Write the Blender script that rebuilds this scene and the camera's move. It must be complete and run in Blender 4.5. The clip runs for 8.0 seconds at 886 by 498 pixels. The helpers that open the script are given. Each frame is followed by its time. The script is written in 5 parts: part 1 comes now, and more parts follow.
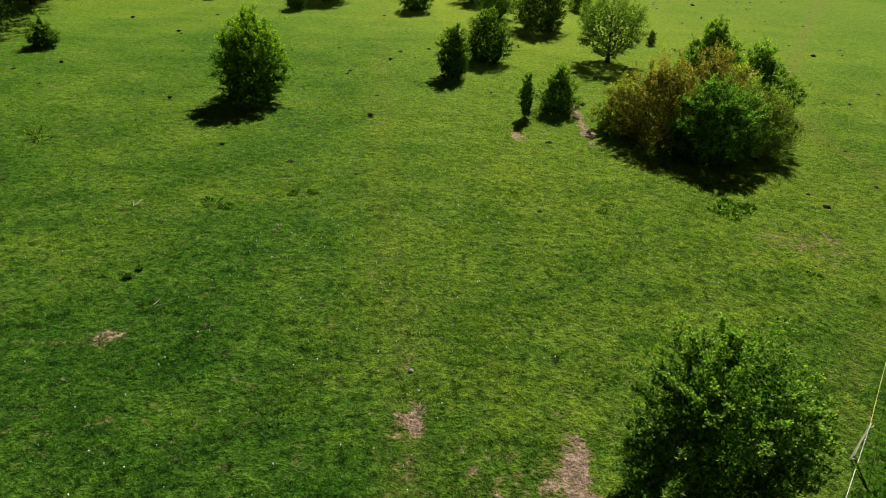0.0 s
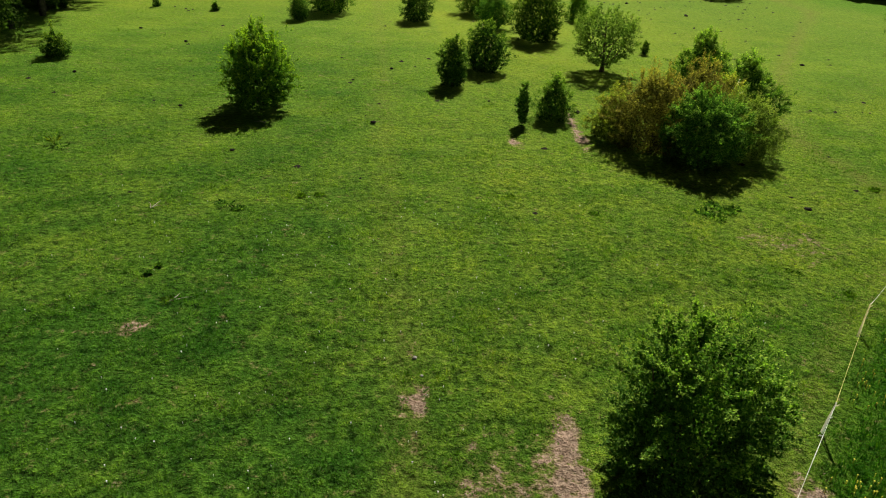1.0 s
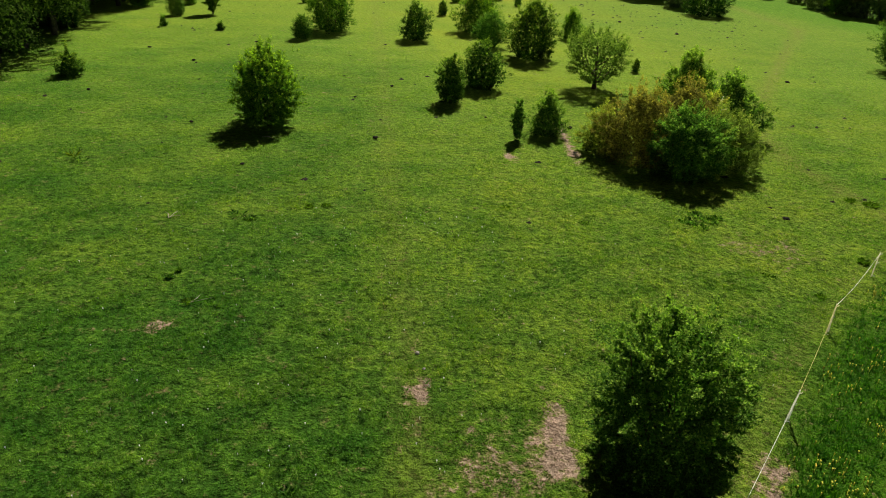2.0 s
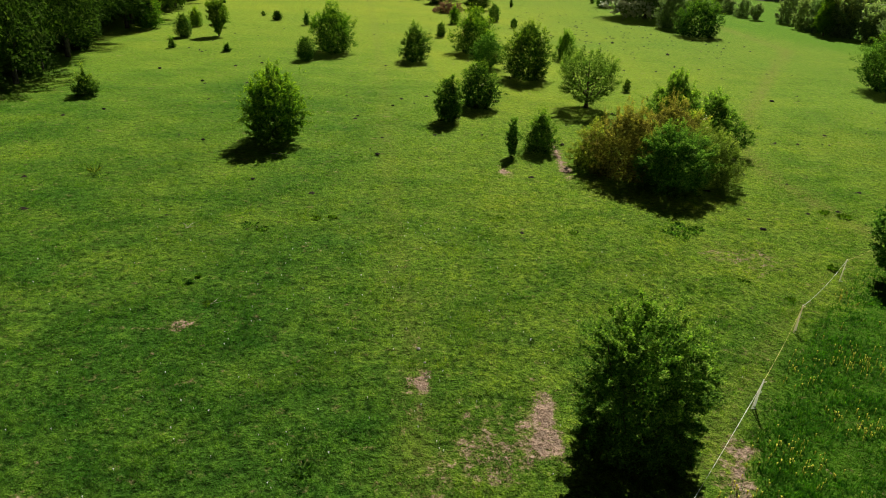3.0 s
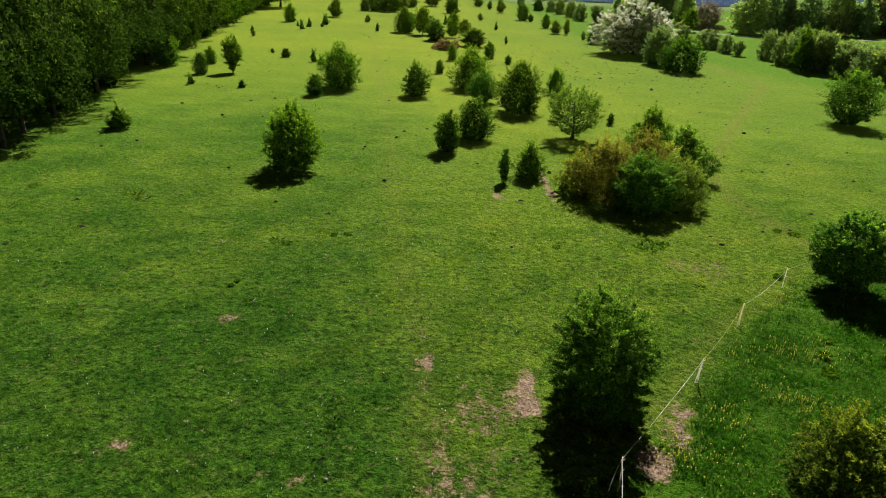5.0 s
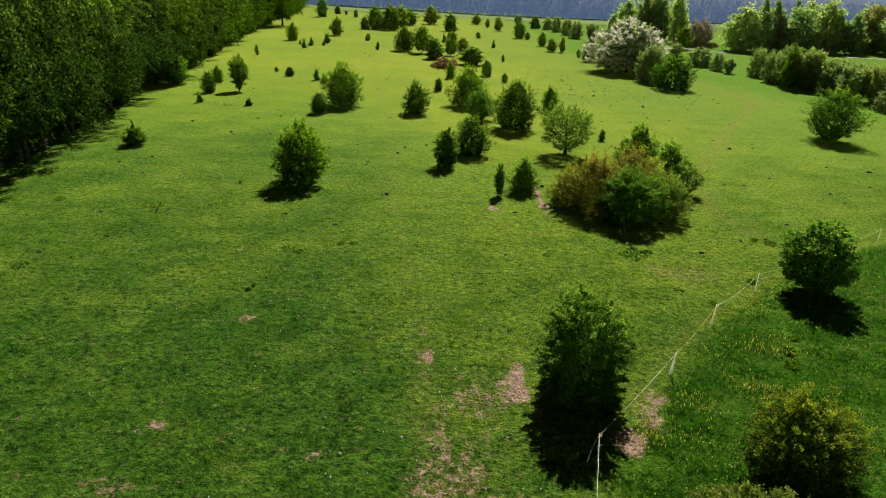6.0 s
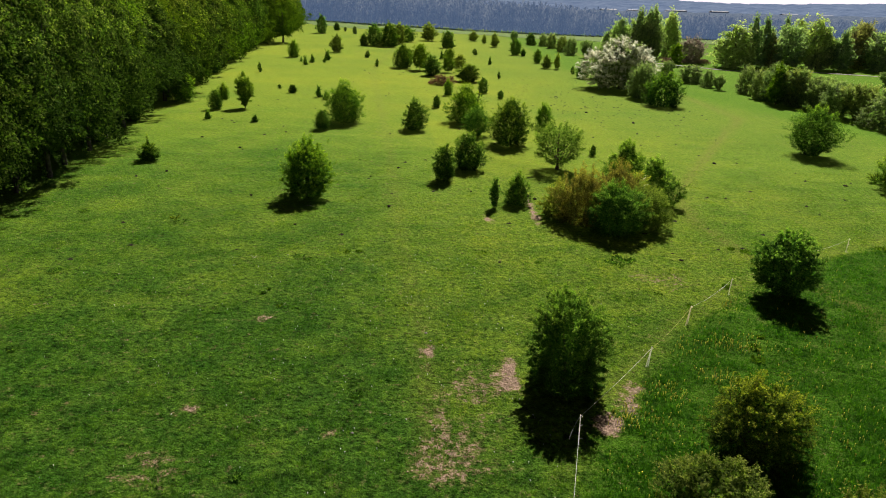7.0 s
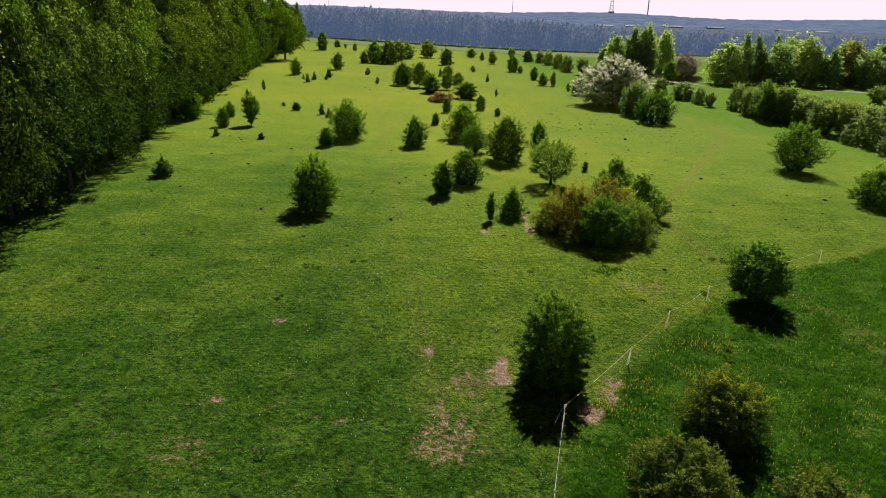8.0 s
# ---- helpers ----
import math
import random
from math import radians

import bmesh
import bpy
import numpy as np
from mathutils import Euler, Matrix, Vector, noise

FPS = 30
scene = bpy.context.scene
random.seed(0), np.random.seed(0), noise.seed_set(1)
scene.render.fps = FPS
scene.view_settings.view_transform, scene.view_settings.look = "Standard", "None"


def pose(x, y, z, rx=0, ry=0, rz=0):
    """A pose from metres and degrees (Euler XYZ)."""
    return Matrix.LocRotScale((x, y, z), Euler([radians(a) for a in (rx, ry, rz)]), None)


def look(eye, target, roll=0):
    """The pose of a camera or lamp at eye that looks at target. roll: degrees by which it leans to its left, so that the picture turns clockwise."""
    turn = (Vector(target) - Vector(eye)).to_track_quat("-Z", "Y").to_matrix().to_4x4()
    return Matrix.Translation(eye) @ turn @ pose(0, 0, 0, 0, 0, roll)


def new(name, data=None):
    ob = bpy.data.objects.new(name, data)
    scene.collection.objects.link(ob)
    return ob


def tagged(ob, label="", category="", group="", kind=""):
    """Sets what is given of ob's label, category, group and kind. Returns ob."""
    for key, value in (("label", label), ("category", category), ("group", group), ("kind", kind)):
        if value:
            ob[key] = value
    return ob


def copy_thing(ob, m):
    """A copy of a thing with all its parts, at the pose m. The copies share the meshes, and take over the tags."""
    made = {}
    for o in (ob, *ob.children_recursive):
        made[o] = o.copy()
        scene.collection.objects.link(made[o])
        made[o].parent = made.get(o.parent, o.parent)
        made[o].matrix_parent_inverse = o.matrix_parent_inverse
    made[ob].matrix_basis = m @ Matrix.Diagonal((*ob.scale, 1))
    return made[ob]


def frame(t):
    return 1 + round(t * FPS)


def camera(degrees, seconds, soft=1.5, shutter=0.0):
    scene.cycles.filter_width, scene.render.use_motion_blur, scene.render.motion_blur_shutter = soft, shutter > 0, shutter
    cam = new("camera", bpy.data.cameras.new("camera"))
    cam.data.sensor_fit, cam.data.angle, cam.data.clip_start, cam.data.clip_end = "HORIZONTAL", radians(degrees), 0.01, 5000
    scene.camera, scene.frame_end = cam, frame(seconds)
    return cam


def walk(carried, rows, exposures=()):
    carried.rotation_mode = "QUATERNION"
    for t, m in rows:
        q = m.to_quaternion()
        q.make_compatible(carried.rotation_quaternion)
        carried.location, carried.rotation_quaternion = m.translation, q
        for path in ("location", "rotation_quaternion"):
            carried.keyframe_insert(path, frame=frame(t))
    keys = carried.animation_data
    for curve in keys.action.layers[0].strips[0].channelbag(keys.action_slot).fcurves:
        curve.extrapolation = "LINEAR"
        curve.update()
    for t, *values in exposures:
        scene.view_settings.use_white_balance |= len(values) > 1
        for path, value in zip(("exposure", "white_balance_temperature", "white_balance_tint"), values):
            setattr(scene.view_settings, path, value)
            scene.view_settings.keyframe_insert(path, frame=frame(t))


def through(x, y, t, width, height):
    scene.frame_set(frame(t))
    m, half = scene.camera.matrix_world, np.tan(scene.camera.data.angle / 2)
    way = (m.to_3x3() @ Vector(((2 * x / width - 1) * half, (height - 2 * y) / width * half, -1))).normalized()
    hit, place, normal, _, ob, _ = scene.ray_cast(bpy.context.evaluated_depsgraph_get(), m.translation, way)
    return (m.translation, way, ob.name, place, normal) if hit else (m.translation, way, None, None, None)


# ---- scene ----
# ---- camera: a small drone that draws back and climbs ----
cam = camera(65.9, 8.0, soft=1.0)
PATH = [
    (0, (0.102, -0.042, 10.641), (0.1, 1.72, 9.694), 1.55),
    (0.5, (0.071, -0.674, 10.804), (0.07, 1.092, 9.866), 1.55),
    (1, (0.048, -1.396, 11.003), (0.049, 0.377, 10.077), 1.55),
    (1.5, (0.008, -2.174, 11.252), (0.012, -0.393, 10.343), 1.55),
    (3, (-0.028, -4.993, 12.05), (-0.018, -3.179, 11.208), 1.5),
    (3.5, (-0.041, -6.052, 12.313), (-0.03, -4.229, 11.491), 1.5),
    (4, (-0.086, -7.177, 12.593), (-0.074, -5.344, 11.792), 1.5),
    (5.5, (-0.176, -11.023, 13.59), (-0.16, -9.166, 12.846), 1.5),
    (6, (-0.179, -12.401, 13.943), (-0.162, -10.536, 13.22), 1.45),
    (6.5, (-0.224, -13.874, 14.289), (-0.205, -12.001, 13.586), 1.45),
    (7, (-0.292, -15.41, 14.741), (-0.268, -13.532, 14.055), 1.5),
    (7.5, (-0.325, -16.918, 15.165), (-0.298, -15.033, 14.498), 1.5),
    (8, (-0.348, -18.435, 15.584), (-0.321, -16.543, 14.936), 1.5),
]
walk(cam, [(t, look(eye, target, roll)) for t, eye, target, roll in PATH], exposures=[(0, 0.62, 6500, 10), (3.5, 0.66, 6500, 10), (5.5, 0.72, 6500, 12), (6.5, 0.76, 6500, 17), (7.2, 0.71, 6500, 19), (8, 0.53, 6500, 23)])

# ---- daylight: a clear spring noon, the sun ahead and a little to the right ----
SUN_AZIMUTH, SUN_HEIGHT = radians(15), radians(43.5)
world = bpy.data.worlds.new("sky")
scene.world = world
world.use_nodes = True
wn = world.node_tree.nodes
sky = wn.new("ShaderNodeTexSky")
sky.sky_type, sky.sun_disc = "NISHITA", False
sky.sun_elevation, sky.sun_rotation = SUN_HEIGHT, SUN_AZIMUTH
sky.altitude, sky.air_density, sky.dust_density, sky.ozone_density = 5000, 1.0, 6.0, 1.0
wn["Background"].inputs["Strength"].default_value = 0.008
pale = wn.new("ShaderNodeHueSaturation")
pale.inputs["Saturation"].default_value = 0.25
world.node_tree.links.new(sky.outputs["Color"], pale.inputs["Color"])
world.node_tree.links.new(pale.outputs["Color"], wn["Background"].inputs["Color"])

sun = new("sun", bpy.data.lights.new("sun", "SUN"))
sun.data.energy, sun.data.angle, sun.data.color = 5.0, radians(0.5), (1.0, 0.94, 0.82)
sun_way = Vector((math.sin(SUN_AZIMUTH) * math.cos(SUN_HEIGHT), math.cos(SUN_AZIMUTH) * math.cos(SUN_HEIGHT), math.sin(SUN_HEIGHT)))
sun.matrix_world = look(sun_way * 200, (0, 0, 0))


# ---- materials ----
def material(name):
    m = bpy.data.materials.new(name)
    m.use_nodes = True
    m.node_tree.nodes.remove(m.node_tree.nodes["Principled BSDF"])
    return m, m.node_tree.nodes, m.node_tree.links, m.node_tree.nodes["Material Output"]


def ramp(nodes, links, fac, stops):
    r = nodes.new("ShaderNodeValToRGB")
    while len(r.color_ramp.elements) < len(stops):
        r.color_ramp.elements.new(0.5)
    for e, (at, col) in zip(r.color_ramp.elements, stops):
        e.position, e.color = at, (*col, 1)
    links.new(fac, r.inputs[0])
    return r.outputs["Color"]


def noise_tex(nodes, links, coords, scale, detail=4.0, rough=0.6):
    n = nodes.new("ShaderNodeTexNoise")
    n.inputs["Scale"].default_value, n.inputs["Detail"].default_value, n.inputs["Roughness"].default_value = scale, detail, rough
    links.new(coords, n.inputs["Vector"])
    return n.outputs["Fac"]


def mix(nodes, links, fac, a, b, blend="MIX"):
    n = nodes.new("ShaderNodeMix")
    n.data_type, n.blend_type = "RGBA", blend
    for socket, value in ((n.inputs[0], fac), (n.inputs[6], a), (n.inputs[7], b)):
        if isinstance(value, (int, float)):
            socket.default_value = value
        elif isinstance(value, tuple):
            socket.default_value = (*value, 1)
        else:
            links.new(value, socket)
    return n.outputs[2]


def math_node(nodes, links, op, a, b, clamp=False):
    n = nodes.new("ShaderNodeMath")
    n.operation, n.use_clamp = op, clamp
    for socket, value in zip(n.inputs, (a, b)):
        if isinstance(value, (int, float)):
            socket.default_value = value
        else:
            links.new(value, socket)
    return n.outputs[0]


def leaf_material(name, dark, light, fresh, through=0.42, gloss=0.55, glow=(1.05, 1.4, 0.5)):
    """Thin leaves: each its own tone between dark and light, the lightest for fresh growth and painted sunlit tops;
    light comes through.
    """
    m, n, l, out = material(name)
    geo, obj, co = n.new("ShaderNodeNewGeometry"), n.new("ShaderNodeObjectInfo"), n.new("ShaderNodeTexCoord")
    tip = n.new("ShaderNodeAttribute")
    tip.attribute_name = "tip"
    age = math_node(n, l, "ADD", math_node(n, l, "MULTIPLY", geo.outputs["Random Per Island"], 0.45), math_node(n, l, "MULTIPLY", tip.outputs["Fac"], 0.62))
    tone = ramp(n, l, age, [(0.08, dark), (0.45, light), (0.85, fresh)])
    patch = ramp(n, l, noise_tex(n, l, co.outputs["Object"], 0.9, 2.0), [(0.35, (0.72, 0.76, 0.7)), (0.7, (1.15, 1.08, 1.0))])
    tone = mix(n, l, 1.0, tone, patch, "MULTIPLY")
    own = ramp(n, l, obj.outputs["Random"], [(0.0, (0.82, 0.9, 0.9)), (0.5, (1.0, 1.0, 1.0)), (1.0, (1.15, 1.05, 0.8))])
    tone = mix(n, l, 1.0, tone, own, "MULTIPLY")
    p = n.new("ShaderNodeBsdfPrincipled")
    p.inputs["Roughness"].default_value = gloss
    p.inputs["Specular IOR Level"].default_value = 0.0
    l.new(tone, p.inputs["Base Color"])
    tr = n.new("ShaderNodeBsdfTranslucent")
    l.new(mix(n, l, 1.0, tone, glow, "MULTIPLY"), tr.inputs["Color"])
    s = n.new("ShaderNodeMixShader")
    s.inputs[0].default_value = through
    l.new(p.outputs[0], s.inputs[1])
    l.new(tr.outputs[0], s.inputs[2])
    l.new(s.outputs[0], out.inputs["Surface"])
    return m


def plain_material(name, a, b, scale, roughness=0.8, bump=0.3, metal=0.0):
    m, n, l, out = material(name)
    co = n.new("ShaderNodeTexCoord")
    p = n.new("ShaderNodeBsdfPrincipled")
    f = noise_tex(n, l, co.outputs["Object"], scale, 6.0)
    l.new(ramp(n, l, f, [(0.3, a), (0.7, b)]), p.inputs["Base Color"])
    p.inputs["Roughness"].default_value, p.inputs["Metallic"].default_value = roughness, metal
    p.inputs["Specular IOR Level"].default_value = 0.5 if roughness < 0.7 else 0.1
    bp = n.new("ShaderNodeBump")
    bp.inputs["Strength"].default_value, bp.inputs["Distance"].default_value = bump, 0.03
    l.new(f, bp.inputs["Height"])
    l.new(bp.outputs[0], p.inputs["Normal"])
    l.new(p.outputs[0], out.inputs["Surface"])
    return m


LEAF_HAWTHORN = leaf_material("hawthorn_leaves", (0.012, 0.034, 0.01), (0.1, 0.21, 0.042), (0.46, 0.64, 0.11), 0.42)
LEAF_NEAR = leaf_material("near_hawthorn_leaves", (0.01, 0.03, 0.009), (0.09, 0.2, 0.042), (0.4, 0.58, 0.11), 0.46)
LEAF_BRIGHT = leaf_material("bright_topped_hawthorn_leaves", (0.012, 0.034, 0.008), (0.11, 0.22, 0.028), (0.56, 0.68, 0.06), 0.52)
LEAF_DULL = leaf_material("dull_elder_leaves", (0.02, 0.04, 0.014), (0.14, 0.19, 0.04), (0.38, 0.42, 0.09))
LEAF_DARK = leaf_material("dark_bush_leaves", (0.01, 0.028, 0.009), (0.066, 0.142, 0.028), (0.42, 0.56, 0.075))
LEAF_FRESH = leaf_material("fresh_yellow_green_leaves", (0.035, 0.075, 0.01), (0.13, 0.22, 0.022), (0.3, 0.38, 0.04))
LEAF_GOLD = leaf_material("golden_green_leaves", (0.016, 0.034, 0.01), (0.12, 0.18, 0.03), (0.6, 0.6, 0.06), 0.46)
LEAF_RUSSET = leaf_material("golden_olive_blackthorn_leaves", (0.03, 0.034, 0.018), (0.22, 0.22, 0.065), (0.52, 0.5, 0.12), 0.46, glow=(1.25, 1.3, 0.45))
LEAF_PEAR = leaf_material("pale_pear_leaves", (0.014, 0.03, 0.01), (0.12, 0.2, 0.042), (0.44, 0.55, 0.12))
LEAF_OLIVE = leaf_material("olive_bush_leaves", (0.03, 0.05, 0.015), (0.25, 0.3, 0.07), (0.56, 0.6, 0.13), 0.46)
# willow grey, paled further to carry some painted haze
LEAF_GREY = leaf_material("grey_willow_leaves_hazed", (0.07, 0.1, 0.065), (0.26, 0.31, 0.18), (0.48, 0.53, 0.3), 0.46)
LEAF_BIRCH = leaf_material("birch_leaves", (0.02, 0.04, 0.01), (0.09, 0.15, 0.03), (0.46, 0.55, 0.1), 0.36)
LEAF_BLOSSOM = leaf_material("white_blossom", (0.5, 0.49, 0.4), (0.8, 0.78, 0.68), (0.88, 0.86, 0.78), 0.62, glow=(1.0, 0.98, 0.9))
LEAF_PINK = leaf_material("withered_pinkish_brush", (0.12, 0.08, 0.06), (0.22, 0.15, 0.11), (0.3, 0.21, 0.15), 0.3, glow=(1.0, 0.9, 0.8))
LEAF_BUDDING = leaf_material("pale_pinkish_buds", (0.3, 0.25, 0.22), (0.44, 0.37, 0.32), (0.55, 0.48, 0.42), 0.4, glow=(1.0, 0.92, 0.85))
# far leaves: greyed and lightened, with the haze painted into their colour
LEAF_FAR_HAZED = leaf_material("far_hazed_light_green_leaves", (0.26, 0.31, 0.21), (0.46, 0.52, 0.3), (0.62, 0.66, 0.4), 0.54)
LEAF_FAR_DARK_HAZED = leaf_material("far_hazed_dark_green_leaves", (0.18, 0.23, 0.18), (0.33, 0.4, 0.26), (0.5, 0.56, 0.34), 0.54)
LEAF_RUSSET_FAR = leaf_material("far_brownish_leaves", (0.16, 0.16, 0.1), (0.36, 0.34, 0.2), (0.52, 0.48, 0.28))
BARK = plain_material("grey_brown_bark", (0.035, 0.026, 0.018), (0.11, 0.085, 0.06), 9.0)
BARK_BIRCH = plain_material("white_birch_bark", (0.02, 0.018, 0.015), (0.13, 0.12, 0.1), 3.0)


# ---- ground shape ----
def ground_z(x, y):
    """The pasture falls gently to the right; numbers or arrays."""
    return -1.98 * np.tanh(np.asarray(x, float) / 60.0)


FENCE = [(3.1, -3.0), (3.82, 0.3), (5.08, 5.6), (9.3, 11.15), (12.65, 15.8), (16.4, 19.9), (21.6, 24.2), (27.9, 28.4), (37.0, 34.0), (48.0, 40.0)]


def beyond_fence(x, y):
    """Metres to the right of the fence line (negative: in the pasture)."""
    fx, fy = np.array([p[0] for p in FENCE]), np.array([p[1] for p in FENCE])
    return np.asarray(x) - np.interp(y, np.r_[-60, fy, 60], np.r_[1.0, fx, 120])


_rng = np.random.default_rng(7)
_waves = [(_rng.normal(0, 1, 2) * k, _rng.uniform(0, 6.28), 1.0 / k ** 0.5) for k in np.geomspace(0.08, 3.5, 34)]


def lumps(x, y, low=0.0, high=9.0):
    """A smooth random field of about unit size, from waves between two spatial frequencies."""
    s, w = np.zeros_like(np.asarray(x, float)), 0.0
    for k, p, a in _waves:
        f = float(np.hypot(*k))
        if low <= f < high:
            s, w = s + a * np.sin(k[0] * x + k[1] * y + p), w + a * a
    return s / max(w, 1e-6) ** 0.5


# worn places: x, y, half width, half length, how bare
WORN = [
    (3.12, 10.9, 0.32, 0.75, 0.88), (2.95, 9.8, 0.28, 0.9, 0.82), (3.4, 11.7, 0.28, 0.4, 0.6), (2.3, 10.0, 0.2, 0.6, 0.52), (2.95, 12.1, 0.3, 0.5, 0.35), (-0.52, 11.65, 0.15, 0.6, 1.1), (-0.7, 13.6, 0.22, 0.5, 0.45),
    (0.15, 7.0, 0.9, 1.4, 0.48), (0.6, 4.4, 1.3, 1.8, 0.45), (1.6, 8.2, 1.2, 1.7, 0.4), (-9.15, 6.25, 0.3, 0.3, 0.7), (-9.4, 3.3, 0.8, 0.9, 0.5),
    (7.6, 8.3, 0.5, 1.0, 0.6), (6.35, 6.5, 0.5, 0.75, 0.95), (8.1, 9.4, 0.45, 0.5, 0.6), (7.1, 34.8, 0.32, 3.2, 0.75), (3.6, 31.8, 0.45, 0.7, 0.7),
    (12.7, 21.7, 1.4, 1.3, 0.35), (-8.4, 14.0, 0.4, 0.4, 0.45), (-3.9, 5.2, 0.4, 0.3, 0.5), (-0.45, 10.0, 0.3, 0.8, 0.35),
]


def worn(x, y):
    b = np.zeros_like(x)
    warp = 0.3 * lumps(x, y, 1.0, 9.0) + 0.3 * lumps(x * 2.7 + 9, y * 1.6, 1.0, 9.0)
    for cx, cy, rx, ry, k in WORN:
        d = np.hypot((x - cx) / rx, (y - cy) / ry)
        b = np.maximum(b, k * np.clip(1.45 - d + warp, 0, 1))
    return b


def trodden(x, y):
    """Faint grazing paths."""
    b = np.exp(-((x - np.interp(y, [5, 13, 22, 55, 130], [-0.4, -0.75, -2.0, -5.3, -14])) / 0.5) ** 2) * 0.6 * (y > 3)
    b = np.maximum(b, 1.5 * np.exp(-((x - np.interp(y, [14, 25, 33, 41, 60, 90], [25.0, 20.5, 19.3, 20.2, 30, 46])) / 0.7) ** 2))
    b = np.maximum(b, 0.7 * np.exp(-((beyond_fence(x, y) + 0.7) / 0.6) ** 2) * (y > 8) * (y < 40))
    b = np.maximum(b, 0.8 * np.exp(-((x - np.interp(y, [6, 15, 24], [26.0, 23.3, 21.8])) / 0.8) ** 2) * (y < 25) * (y > 4))
    return b


def rich_and_dimmed(x, y):
    """Deeper, less grazed turf left of the path; near-end vignette dimming painted in."""
    path = np.interp(y, [5, 13, 22, 55, 130], [-0.4, -0.75, -2.0, -5.3, -14])
    side = 1 / (1 + np.exp(np.clip((x - path + 1.3 * lumps(x, y, 0.1, 1.5)) / 1.9, -30, 30)))
    near = np.clip((24 - y) / 24, 0, 1)
    return np.clip(side * (0.55 + 0.45 * near) + 0.74 * near * near + 0.12 * lumps(x, y, 0.15, 0.6) + 0.22 * lumps(x, y, 0.6, 3.0) + 0.2 * np.clip((x - 16) / 14, 0, 1) * np.clip((y - 22) / 12, 0, 1), 0, 1) * np.clip((90 - y) / 45, 0, 1)


def distant(y):
    """How far off the turf lies along the pasture, where single tufts no longer tell."""
    return np.clip((y - 10) / 46, 0, 1)


def graded(near0, near1, step, far0, far1, grow=1.13):
    mid = list(np.arange(near0, near1, step))
    up, s = [mid[-1]], step
    while up[-1] < far1:
        s *= grow
        up.append(up[-1] + s)
    down, s = [mid[0]], step
    while down[-1] > far0:
        s *= grow
        down.append(down[-1] - s)
    return np.array(down[:0:-1] + mid + up[1:])


def mesh_from(name, verts, faces, attributes=()):
    """A mesh from arrays: verts (n, 3), faces (m, k)."""
    me = bpy.data.meshes.new(name)
    verts, faces = np.asarray(verts, np.float32), np.asarray(faces, np.int32)
    k = faces.shape[1]
    me.vertices.add(len(verts))
    me.vertices.foreach_set("co", verts.ravel())
    me.loops.add(faces.size)
    me.loops.foreach_set("vertex_index", faces.ravel())
    me.polygons.add(len(faces))
    me.polygons.foreach_set("loop_start", np.arange(0, faces.size, k, dtype=np.int32))
    for key, values in attributes:
        me.attributes.new(key, "FLOAT", "POINT").data.foreach_set("value", np.asarray(values, np.float32))
    me.update(calc_edges=True)
    me.validate()
    return me


def mottle(n, l, co, rich_dimmed, away):
    """How the turf's tone wanders: tufts a hand wide with shade painted into their hollows, cool deep patches and olive
    grazed ones, broad drifts.
    """
    tuft, patch = noise_tex(n, l, co, 3.4, 4.0, 0.68), noise_tex(n, l, co, 0.75, 5.0, 0.62)
    tone = ramp(n, l, tuft, [(0.34, (0.22, 0.3, 0.3)), (0.45, (0.78, 0.84, 0.85)), (0.54, (1.06, 1.03, 1.0)), (0.66, (1.6, 1.42, 1.2))])
    tone = mix(n, l, 1.0, tone, ramp(n, l, patch, [(0.36, (0.56, 0.76, 0.7)), (0.5, (1.0, 1.0, 1.0)), (0.64, (1.24, 1.12, 1.0))]), "MULTIPLY")
    tone = mix(n, l, math_node(n, l, "MULTIPLY", away, 0.8), tone, (1.0, 1.0, 1.0))
    tone = mix(n, l, 1.0, tone, ramp(n, l, noise_tex(n, l, co, 0.11, 5.0, 0.68), [(0.32, (0.76, 0.88, 0.84)), (0.5, (0.98, 0.97, 0.96)), (0.68, (1.18, 1.04, 1.0))]), "MULTIPLY")
    return tuft, patch, mix(n, l, rich_dimmed, tone, mix(n, l, 1.0, tone, (0.46, 0.665, 0.66), "MULTIPLY"))


